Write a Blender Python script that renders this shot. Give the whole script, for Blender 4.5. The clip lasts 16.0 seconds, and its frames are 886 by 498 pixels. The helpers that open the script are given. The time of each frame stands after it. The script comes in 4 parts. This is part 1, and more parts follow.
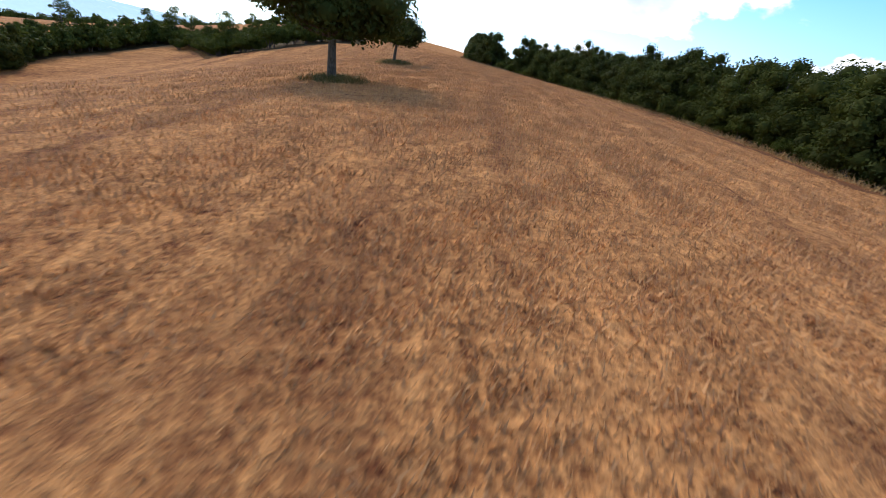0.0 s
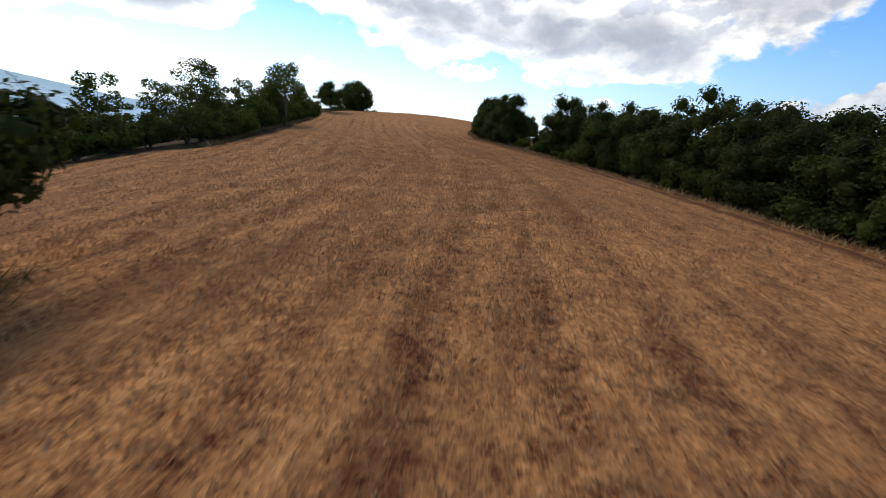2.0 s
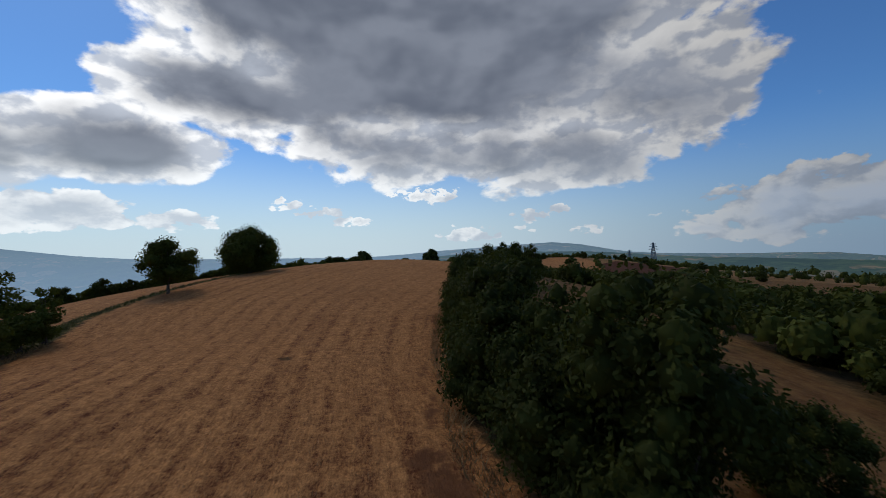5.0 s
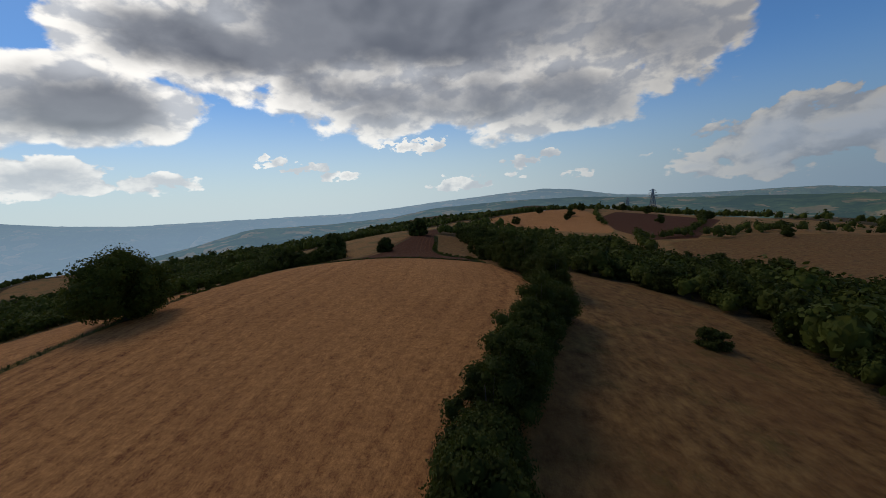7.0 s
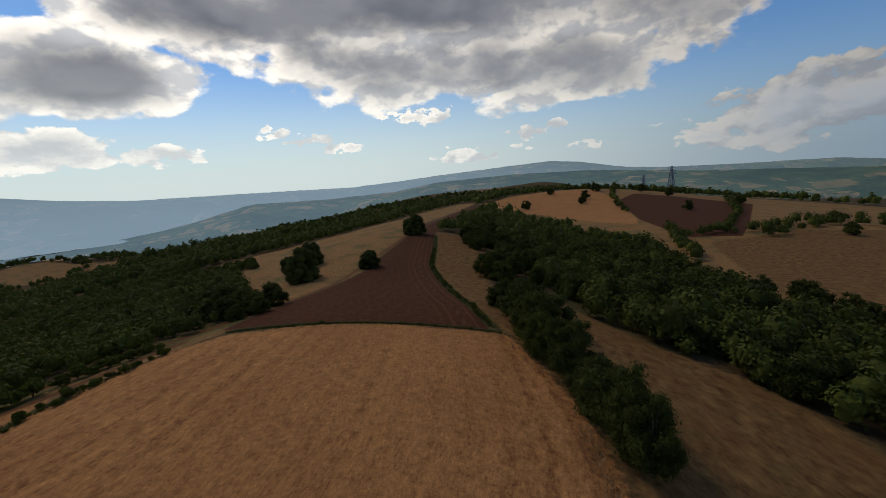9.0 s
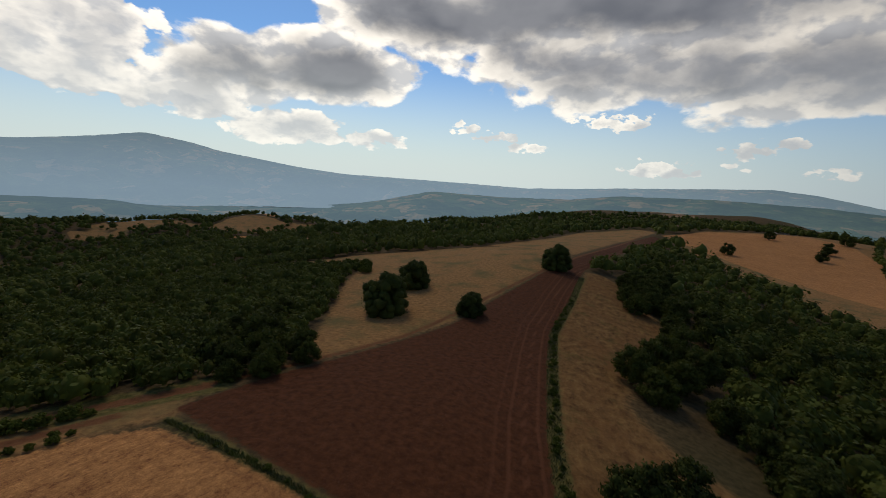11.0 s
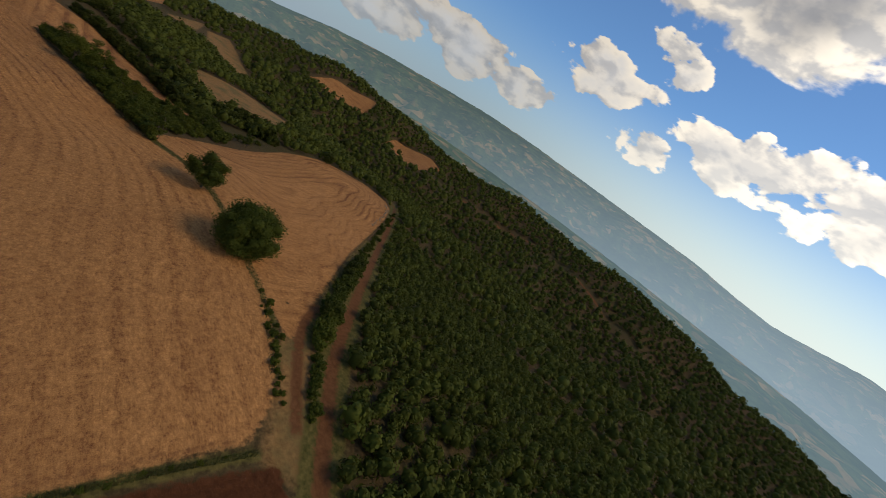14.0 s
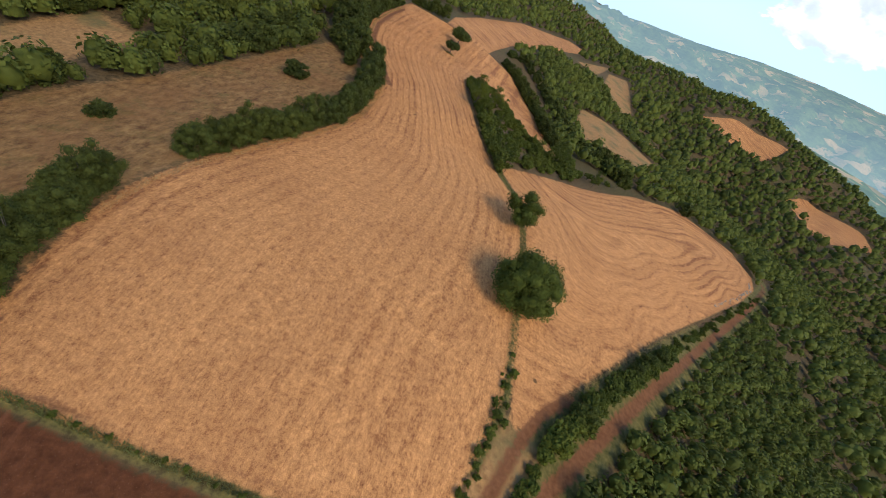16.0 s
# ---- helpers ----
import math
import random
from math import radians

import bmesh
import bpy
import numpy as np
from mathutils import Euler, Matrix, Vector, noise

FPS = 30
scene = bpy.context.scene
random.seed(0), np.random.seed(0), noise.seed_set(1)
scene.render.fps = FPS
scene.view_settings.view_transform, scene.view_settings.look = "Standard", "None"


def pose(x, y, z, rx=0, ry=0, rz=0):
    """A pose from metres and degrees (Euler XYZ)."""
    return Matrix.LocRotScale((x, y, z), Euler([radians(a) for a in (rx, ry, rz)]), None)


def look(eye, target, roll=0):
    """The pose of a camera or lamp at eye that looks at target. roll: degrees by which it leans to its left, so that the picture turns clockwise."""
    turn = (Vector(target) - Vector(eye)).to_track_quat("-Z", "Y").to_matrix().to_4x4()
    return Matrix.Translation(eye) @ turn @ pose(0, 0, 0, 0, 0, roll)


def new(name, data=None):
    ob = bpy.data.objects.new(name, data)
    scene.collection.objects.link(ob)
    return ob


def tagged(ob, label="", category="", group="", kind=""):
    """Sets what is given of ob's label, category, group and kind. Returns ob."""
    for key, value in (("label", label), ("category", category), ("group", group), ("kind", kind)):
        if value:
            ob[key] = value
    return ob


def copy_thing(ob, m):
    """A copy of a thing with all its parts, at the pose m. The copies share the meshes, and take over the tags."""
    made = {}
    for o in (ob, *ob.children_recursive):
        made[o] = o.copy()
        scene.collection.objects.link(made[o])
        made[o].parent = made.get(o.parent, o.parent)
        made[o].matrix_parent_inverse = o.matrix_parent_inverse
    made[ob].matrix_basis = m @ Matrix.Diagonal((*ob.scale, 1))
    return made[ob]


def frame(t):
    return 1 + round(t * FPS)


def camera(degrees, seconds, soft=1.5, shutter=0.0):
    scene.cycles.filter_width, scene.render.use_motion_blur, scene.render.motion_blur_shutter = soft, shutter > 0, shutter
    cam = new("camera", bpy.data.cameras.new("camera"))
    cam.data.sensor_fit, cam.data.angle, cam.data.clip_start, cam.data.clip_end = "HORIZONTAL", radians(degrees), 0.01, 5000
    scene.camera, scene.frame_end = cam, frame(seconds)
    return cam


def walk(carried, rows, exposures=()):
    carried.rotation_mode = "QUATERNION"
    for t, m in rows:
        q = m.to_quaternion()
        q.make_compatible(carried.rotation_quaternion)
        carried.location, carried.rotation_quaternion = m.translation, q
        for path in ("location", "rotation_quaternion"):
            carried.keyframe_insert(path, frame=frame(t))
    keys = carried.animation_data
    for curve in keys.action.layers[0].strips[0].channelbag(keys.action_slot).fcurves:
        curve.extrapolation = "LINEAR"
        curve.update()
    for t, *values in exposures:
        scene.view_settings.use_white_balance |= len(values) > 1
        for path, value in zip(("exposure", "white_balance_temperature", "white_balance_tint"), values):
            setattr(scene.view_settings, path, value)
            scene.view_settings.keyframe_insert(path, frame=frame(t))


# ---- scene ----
cam = camera(95.4, 16.0, soft=0.8, shutter=0.12)
ROWS = [
    (0.0, pose(0.00, 0.00, 1.50, 65.62, -11.24, 2.95)),
    (0.5, pose(2.87, 8.53, 2.35, 67.15, -10.39, 7.28)),
    (1.0, pose(3.66, 20.31, 3.13, 68.55, -8.85, 7.84)),
    (1.5, pose(3.82, 32.64, 4.06, 70.38, -7.28, 7.55)),
    (2.0, pose(3.21, 43.06, 5.10, 73.44, -5.80, 6.85)),
    (2.5, pose(2.59, 54.36, 6.09, 77.90, -5.05, 6.18)),
    (3.0, pose(1.91, 65.43, 6.73, 83.73, -4.23, 5.63)),
    (3.5, pose(1.10, 75.72, 7.07, 88.75, -2.29, 5.00)),
    (4.0, pose(0.56, 83.70, 8.91, 90.32, -1.38, 4.14)),
    (6.5, pose(0.95, 119.18, 17.38, 85.38, 3.99, 1.70)),
    (7, pose(1.27, 126.63, 20.47, 82.78, 3.86, 1.51)),
    (7.5, pose(1.45, 134.43, 23.22, 80.63, 4.05, 1.17)),
    (8, pose(1.99, 141.79, 25.85, 79.20, 4.42, 0.88)),
    (10.5, pose(4.17, 184.29, 30.96, 78.85, -1.05, 15.74)),
    (11, pose(6.01, 191.87, 32.70, 79.24, -3.33, 26.64)),
    (11.5, pose(6.54, 199.98, 33.99, 80.61, -6.69, 40.37)),
    (12, pose(4.95, 208.70, 34.56, 82.28, -11.75, 56.52)),
    (12.5, pose(4.86, 217.26, 36.58, 83.01, -16.57, 74.69)),
    (13, pose(0.65, 225.61, 38.38, 82.43, -22.17, 94.40)),
    (13.5, pose(-3.17, 230.93, 43.21, 77.44, -28.36, 114.86)),
    (14, pose(-8.42, 233.07, 46.41, 70.18, -33.20, 136.52)),
    (14.5, pose(-13.01, 232.44, 48.17, 61.50, -34.57, 157.23)),
    (15, pose(-16.37, 229.67, 49.36, 53.50, -32.67, 174.11)),
    (15.5, pose(-18.78, 225.94, 49.52, 48.94, -28.79, -174.68)),
    (16, pose(-20.12, 221.23, 48.35, 46.89, -23.62, -168.09)),
]
walk(cam, ROWS, exposures=[(0.0, 1.60, 6150, 10), (1.0, 1.28, 6150, 10), (2.0, 0.90, 6250, 10), (3.0, 0.35, 6050, 10), (4.0, -0.1,
                           5950, 10), (7.0, -0.25, 6350, 10), (8.0, -0.1, 6650, 10), (10.5, -0.1, 6800, 10), (12.0, -0.15, 7100,
                           10), (12.5, -0.25, 7200, 10), (13.5, -0.1, 7300, 10), (14.5, 0.85, 7100, 10), (15.5, 1.5, 6700, 10),
                           (16.0, 1.75, 6350, 10)])

# ---- sky and sun ----
SUN_AZ, SUN_EL = 45.0, 46.0     # degrees: azimuth from +y towards -x, and height
SUN_DIR = Vector((-math.sin(radians(SUN_AZ)) * math.cos(radians(SUN_EL)),
                  math.cos(radians(SUN_AZ)) * math.cos(radians(SUN_EL)), math.sin(radians(SUN_EL))))
sun_data = bpy.data.lights.new("sun", "SUN")
sun_data.energy, sun_data.angle, sun_data.color = 0.95, radians(22.0), (1.0, 0.86, 0.66)
sun = new("sun", sun_data)
sun.matrix_world = look((0, 0, 400), Vector((0, 0, 400)) - SUN_DIR)


class Nodes:
    """Short hand for a node tree."""

    def __init__(self, tree):
        self.tree = tree
        tree.nodes.clear()

    def add(self, kind, ins=None):
        n = self.tree.nodes.new(kind)
        self.fill(n, ins)
        return n

    def fill(self, n, ins):
        for k, v in (ins or {}).items():
            s = n.inputs[k]
            if isinstance(v, bpy.types.NodeSocket):
                self.tree.links.new(v, s)
            else:
                s.default_value = v

    def math(self, op, a, b=0.0, c=0.0):
        n = self.tree.nodes.new("ShaderNodeMath")
        n.operation = op
        self.fill(n, {0: a, 1: b, 2: c})
        return n.outputs[0]

    def vec(self, op, a, b=(0, 0, 0), c=None):
        ins = {0: a, 1: b}
        if c is not None:
            ins[2] = c
        n = self.tree.nodes.new("ShaderNodeVectorMath")
        n.operation = op
        self.fill(n, ins)
        return n.outputs["Value"] if op in ("DOT_PRODUCT", "LENGTH", "DISTANCE") else n.outputs[0]

    def ramp(self, fac, lo, hi, a=0.0, b=1.0, smooth=False):
        n = self.tree.nodes.new("ShaderNodeMapRange")
        n.interpolation_type = "SMOOTHSTEP" if smooth else "LINEAR"
        self.fill(n, {"Value": fac, "From Min": lo, "From Max": hi, "To Min": a, "To Max": b})
        return n.outputs[0]

    def mix(self, fac, a, b):
        n = self.tree.nodes.new("ShaderNodeMix")
        n.data_type = "RGBA"
        for s, v in ((n.inputs[0], fac), (n.inputs[6], a), (n.inputs[7], b)):
            if isinstance(v, bpy.types.NodeSocket):
                self.tree.links.new(v, s)
            else:
                s.default_value = v if isinstance(v, float) or len(v) == 4 else (*v, 1)
        return n.outputs[2]

    def noise(self, vec, scale, detail=4.0, rough=0.55, dist=0.0):
        return self.add("ShaderNodeTexNoise", {"Vector": vec, "Scale": scale, "Detail": detail, "Roughness": rough,
                                               "Distortion": dist}).outputs["Fac"]


# clouds as soft lumps: azimuth, height, half width, half height (degrees), thickness
HEAVY = [
    (4, 33, 38, 21, 2.0), (8, 15, 19, 6.5, 0.9), (-13, 12, 17, 5.0, 0.8), (-26, 19, 14, 8, 0.7), (42, 12, 13, 4.5, 1.0),
    (30, 19, 13, 5, 1.1), (54, 11, 10, 4.5, 0.8), (112, 30, 16, 8, 0.9), (165, 24, 30, 10, 0.9), (-110, 30, 40, 14, 0.9),
]
PUFFS = [
    (38, 3.8, 7, 1.3, 0.5), (47, 5.0, 8, 2.2, 0.6), (57, 8, 9, 3.4, 0.7), (67, 11.0, 10, 5.2, 0.8), (78, 13, 9, 4.8, 0.8), (90, 14, 10, 4.2, 0.8),
    (101, 13, 9, 3.2, 0.7), (112, 9.5, 5, 1.8, 0.5), (66, 20.8, 6, 2.2, 0.6), (82, 23, 9, 3.2, 0.6), (121, 14, 6.5, 3.0, 0.6), (129, 7.0, 5.0, 2.2, 0.6), (115, 19, 4.5, 2.4, 0.5),
    (138, 7.5, 7, 3.2, 0.7), (150, 6.0, 8, 3.6, 0.7), (-37, 3.4, 10, 3.2, 0.7), (-46, 4.8, 9, 3.6, 0.7),
]
CLOUDLETS = [(24, 6.1, 2.2, 0.9, 0.45), (20, 5.1, 3.8, 0.8, 0.45), (15.5, 3.8, 2.8, 0.8, 0.45), (5, 7.4, 4.5, 1.2, 0.45), (-9.5, 3.8, 2.4, 1.7, 0.45),
             (-1, 1.8, 4.5, 1.1, 0.45), (-13, 5.1, 1.8, 0.7, 0.45), (-17, 2.0, 2.2, 0.8, 0.45)]


def build_world():
    world = bpy.data.worlds.new("sky")
    scene.world = world
    world.use_nodes = True
    n = Nodes(world.node_tree)
    tex = n.add("ShaderNodeTexSky")
    tex.sky_type, tex.sun_disc = "NISHITA", False
    tex.sun_elevation, tex.sun_rotation = radians(SUN_EL), radians(-SUN_AZ)
    tex.altitude, tex.air_density, tex.dust_density, tex.ozone_density = 600.0, 1.1, 0.4, 4.0
    sky = tex.outputs[0]
    d = n.vec("NORMALIZE", n.add("ShaderNodeTexCoord").outputs["Generated"])
    xyz = n.add("ShaderNodeSeparateXYZ", {0: d})
    az = n.math("MULTIPLY", n.math("ARCTAN2", n.math("MULTIPLY", xyz.outputs[0], -1.0), xyz.outputs[1]), 57.2958)
    el = n.math("MULTIPLY", n.math("ARCSINE", xyz.outputs[2]), 57.2958)
    p = n.add("ShaderNodeCombineXYZ", {0: az, 1: el, 2: 0.0}).outputs[0]
    # billows, squeezed in height; the same again a little towards the sun gives the lit sides
    wide = n.vec("MULTIPLY", d, (1.0, 1.0, 1.7))
    big = n.noise(wide, 5.0, 8.0, 0.56, 0.2)
    calm = n.noise(wide, 4.0, 3.0, 0.5, 0.2)
    lit = n.noise(n.vec("ADD", wide, (-0.015, 0.015, 0.06)), 4.0, 3.0, 0.5, 0.2)
    puff = n.noise(wide, 12.0, 8.0, 0.5, 0.15)
    puff_lit = n.noise(n.vec("ADD", wide, (-0.008, 0.008, 0.028)), 12.0, 8.0, 0.5, 0.15)

    def lumps(rows):
        total = None
        for a, e, ra, re, k in rows:
            q = n.vec("MULTIPLY_ADD", p, (1 / ra, 1 / re, 0), (-a / ra, -e / re, 0))
            v = n.math("MULTIPLY_ADD", n.vec("DOT_PRODUCT", q, q), -k, k)
            total = v if total is None else n.math("SMOOTH_MAX", total, v, 0.2)
        return total

    puffs = n.math("SUBTRACT", puff, 0.5)
    shape = lumps(HEAVY)
    heavy = n.math("ADD", shape, n.math("MULTIPLY", n.math("SUBTRACT", big, 0.5), 2.6))
    heavy = n.math("ADD", heavy, n.math("MULTIPLY", puffs, 0.8))
    light = n.math("ADD", lumps(PUFFS), n.math("MULTIPLY", puffs, 3.2))
    light = n.math("ADD", light, n.math("MULTIPLY", n.math("SUBTRACT", big, 0.5), 1.0))
    speck = n.noise(wide, 36.0, 6.0, 0.55, 0.1)
    small = n.math("ADD", lumps(CLOUDLETS), n.math("MULTIPLY_ADD", n.math("SUBTRACT", speck, 0.5), 2.6, n.math("MULTIPLY_ADD", puffs, 0.8, -0.08)))
    light = n.math("MAXIMUM", light, small)
    cover = n.math("MAXIMUM", n.ramp(heavy, -0.02, 0.22, smooth=True), n.ramp(light, 0.0, 0.15, smooth=True))
    depth = n.math("ADD", shape, n.math("MULTIPLY_ADD", n.math("SUBTRACT", calm, 0.5), 1.5, n.math("MULTIPLY", n.math("SUBTRACT", big, 0.5), 1.1)))
    thick = n.ramp(n.math("MULTIPLY_ADD", puffs, 0.35, depth), 0.12, 1.05, smooth=True)
    relief = n.ramp(n.math("SUBTRACT", calm, lit), -0.11, 0.11, smooth=True)
    fine = n.ramp(n.math("SUBTRACT", puff, puff_lit), -0.10, 0.09, smooth=True)
    air = n.ramp(n.vec("DOT_PRODUCT", d, (-math.sin(radians(SUN_AZ)), math.cos(radians(SUN_AZ)), 0)), -0.1, 1.0, smooth=True)
    bright = n.mix(fine, n.mix(air, (0.25, 0.26, 0.29), (0.66, 0.68, 0.72)), n.mix(air, (0.47, 0.44, 0.40), (1.25, 1.20, 1.12)))
    bright = n.mix(n.ramp(light, 0.25, 0.95, 0.0, 0.7), bright, (0.44, 0.47, 0.53))
    dark = n.mix(n.math("MULTIPLY_ADD", fine, 0.12, n.math("MULTIPLY", relief, 0.88)), (0.158, 0.174, 0.212), (0.262, 0.278, 0.318))
    cloud = n.mix(thick, bright, dark)
    blue = n.vec("SCALE", sky)
    blue.node.inputs["Scale"].default_value = 0.085
    # the haze that whitens the lowest sky
    low = n.ramp(el, -1.0, 16.0, 0.92, 0.0, smooth=True)
    blue = n.vec("MULTIPLY", blue, (0.68, 0.96, 1.22))
    veil = n.mix(air, (0.22, 0.30, 0.39), (0.68, 0.79, 0.81))
    blue = n.mix(low, blue, veil)
    cloud = n.mix(n.math("MULTIPLY", low, 0.5), cloud, veil)
    colour = n.mix(cover, blue, cloud)
    back = n.add("ShaderNodeBackground", {"Color": colour, "Strength": 1.0})
    n.add("ShaderNodeOutputWorld", {"Surface": back.outputs[0]})


build_world()

# ---- the lie of the land ----
# heights of the hill at a few knots (rows: x, columns: y), joined by cubic splines
KNOT_X = [-650, -320, -160, -95, -50, -20, 5, 35, 110, 380]
KNOT_Y = [-260, -20, 50, 105, 155, 205, 250, 320, 470, 800]
HEIGHTS = np.array([
    [-65.8, -75.0, -77.3, -80.4, -82.8, -84.8, -85.9, -86.5, -87.3, -89.9],
    [-38.1, -36.0, -36.0, -38.7, -40.4, -39.5, -38.6, -38.7, -40.5, -53.4],
    [-24.4, -18.4, -16.5, -14.2, -17.3, -15.2, -14.5, -13.5, -16.0, -35.3],
    [-19.9, -14.1, -10.7, -6.6, -3.8, -3.6, -4.2, -4.8, -12.2, -27.9],
    [-17.3, -11.5, -9.3, -1.0, 5.9, 5.9, 1.8, 1.6, -7.2, -23.5],
    [-16.0, -5.1, -1.4, 2.8, 6.8, 9.0, 4.0, 3.0, -5.0, -21.1],
    [-15.2, -2.7, 1.7, 3.6, 5.5, 7.1, 1.8, -0.8, -5.0, -19.8],
    [-15.0, -2.9, 0.5, 0.2, 0.6, 0.8, -2.8, -6.5, -8.0, -19.0],
    [-16.4, -6.5, -4.3, -3.9, -4.6, -5.6, -8.5, -10.0, -10.9, -18.3],
    [-23.3, -22.2, -22.6, -24.3, -27.1, -29.8, -31.0, -30.6, -26.9, -17.2],
])


def spline(knots, x):
    """Weights of the knots for a natural cubic spline at x."""
    k = np.array(knots, float)
    n, h = len(k), np.diff(k)
    a, b = np.eye(n), np.zeros((n, n))
    for i in range(1, n - 1):
        a[i, i - 1:i + 2] = h[i - 1], 2 * (h[i - 1] + h[i]), h[i]
        b[i, i - 1:i + 2] = 6 / h[i - 1], -6 / h[i - 1] - 6 / h[i], 6 / h[i]
    bend = np.linalg.solve(a, b)
    x = np.clip(x, k[0], k[-1])
    i = np.clip(np.searchsorted(k, x) - 1, 0, n - 2)
    w = k[i + 1] - k[i]
    u = (k[i + 1] - x) / w
    v, one = 1 - u, np.eye(n)
    return (u[:, None] * one[i] + v[:, None] * one[i + 1]
            + ((u ** 3 - u)[:, None] * bend[i] + (v ** 3 - v)[:, None] * bend[i + 1]) * (w * w / 6)[:, None])


def smooth(x, lo, hi):
    t = np.clip((x - lo) / (hi - lo), 0, 1)
    return t * t * (3 - 2 * t)


def ground_z(x, y):
    """Height of the ground at arrays x, y."""
    x, y = np.atleast_1d(np.asarray(x, float)), np.atleast_1d(np.asarray(y, float))
    z = np.einsum("ni,ij,nj->n", spline(KNOT_X, x.ravel()), HEIGHTS, spline(KNOT_Y, y.ravel())).reshape(x.shape)
    az = np.degrees(np.arctan2(-x, y - 190))
    az = np.where(az < -120, az + 360, az)
    r = np.hypot(x, y - 190)
    # the wooded hill across the gully
    z = z + 1.9 * np.exp(-((x + 25) / 14) ** 2) * smooth(y, 45, 75) * (1 - smooth(y, 112, 134))
    z = z + 55 * smooth(az, 66, 96) * (1 - smooth(az, 142, 168)) * np.exp(-((r - 650) / 135) ** 2)
    # its spur with clearings
    spur = np.interp(az, [30, 37, 44, 49, 53, 60, 67, 73, 80, 88, 100, 111, 121], [0, 2, 24, 36, 42, 46, 46, 40, 32, 24, 24, 12, 0])
    z = z + spur * np.exp(-((r - 690) / 115) ** 2)
    z = z + 10 * np.exp(-((x - 130) / 110) ** 2 - ((y - 650) / 130) ** 2)
    z = z - 15 * np.exp(-((r - 350) / 70) ** 2) * smooth(az, 50, 75) * (1 - smooth(az, 140, 165))
    # gullies in the wooded slopes
    gully = np.abs(np.sin(np.radians(az) * 8.0 + 0.9 * np.sin(r / 85.0))) + 0.5 * np.abs(np.sin(np.radians(az) * 19.0 + 0.7 * np.sin(r / 50.0)))
    z = z + 9 * (gully - 0.9) * smooth(r, 230, 420) * smooth(-x, 130, 260) * (1 - smooth(r, 750, 950))
    z = z - 55 * smooth(r, 420, 1000) * smooth(x, 160, 420)
    # the land falls away to the valleys further out
    z = z - 110 * smooth(r, 830, 1700) - 25 * smooth(r, 250, 900) * smooth(-x, 100, 600)
    roll = np.sin(x * 0.021 + 1.3 * np.sin(y * 0.013)) * np.sin(y * 0.017 + 0.6) + 0.6 * np.sin(x * 0.009 - y * 0.012)
    return z + 7 * roll * smooth(r, 300, 900) * (1 - smooth(r, 850, 1100))


def gz(x, y):
    return float(ground_z(x, y)[0])


# ---- plan of the fields (x, y) ----
FIELD = [(22, -3), (22, 20), (22, 40), (21, 62), (17, 80), (12, 92), (8.5, 98.5), (4.5, 106), (0.8, 113), (-1, 125), (-1.6, 138), (0, 147.5),
         (3, 157), (7, 167), (10.5, 176), (12.2, 183), (12.2, 190), (10.5, 198), (7, 209.2), (-7, 210.2), (-20, 210.2), (-31, 209.8), (-35, 206),
         (-38, 199), (-39.7, 192), (-40.2, 183), (-41, 168), (-41.2, 155), (-39.2, 140), (-34, 130.5), (-27.3, 116), (-24, 103), (-20.3, 90),
         (-17, 72), (-26, 62), (-36, 63), (-46, 78), (-57, 90), (-62, 66), (-53, 29), (-37, -2), (-20, -4), (0, -3)]
FIELD_LOW = [(-37, 127.5), (-42, 138), (-44, 152), (-43.8, 168), (-42.6, 180), (-42.3, 190), (-42.5, 195), (-44.4, 194.4), (-50.8, 186), (-61.3, 175.4),
             (-79.2, 157), (-106.4, 131.6), (-138, 103), (-158, 82), (-166, 68), (-165, 50), (-133.8, 46.6), (-100.7, 66.6), (-61.9, 100.9)]
SOIL = [(-34, 213.6), (-22, 212.6), (-10, 212.2), (5.5, 211), (4.8, 215), (3.1, 222), (0, 233), (-4.8, 256), (-7.6, 272), (-8.2, 300),
        (-9.5, 326), (-9.5, 339), (1, 420), (22, 527), (15, 540), (-5, 455), (-16.5, 356), (-21, 309), (-24, 280), (-24.8, 262), (-27.7, 248),
        (-30.6, 234), (-33, 224)]
SOIL_FAR = [(144, 527), (114, 415), (108, 350), (130, 345), (160, 384), (241, 498), (215, 555), (180, 580)]
MEADOW_WEST = [(-36, 233), (-49, 253), (-70, 284), (-83, 311), (-104, 308), (-135, 291), (-105, 342), (-60, 372), (-33, 365), (-18, 362), (-22.5, 309),
               (-25.5, 280), (-26.3, 262), (-29.5, 248), (-32.4, 235)]
MEADOW_EAST = [(9, 102), (16, 84), (24, 112), (29, 135), (34, 155), (39, 170), (41, 188), (37, 204), (29, 215), (23, 227), (20, 238), (12, 244), (7, 252),
               (9, 266), (14, 300), (8, 326), (-4, 338), (-8, 336), (-7, 300), (-6.4, 272), (-3.6, 256), (1.2, 233), (4.3, 222), (6.2, 214),
               (9, 209), (12.5, 198), (14.5, 190), (14.2, 183), (12.5, 176), (9, 167), (5, 157), (2.5, 147.5), (1.5, 138), (2, 125), (4, 113)]
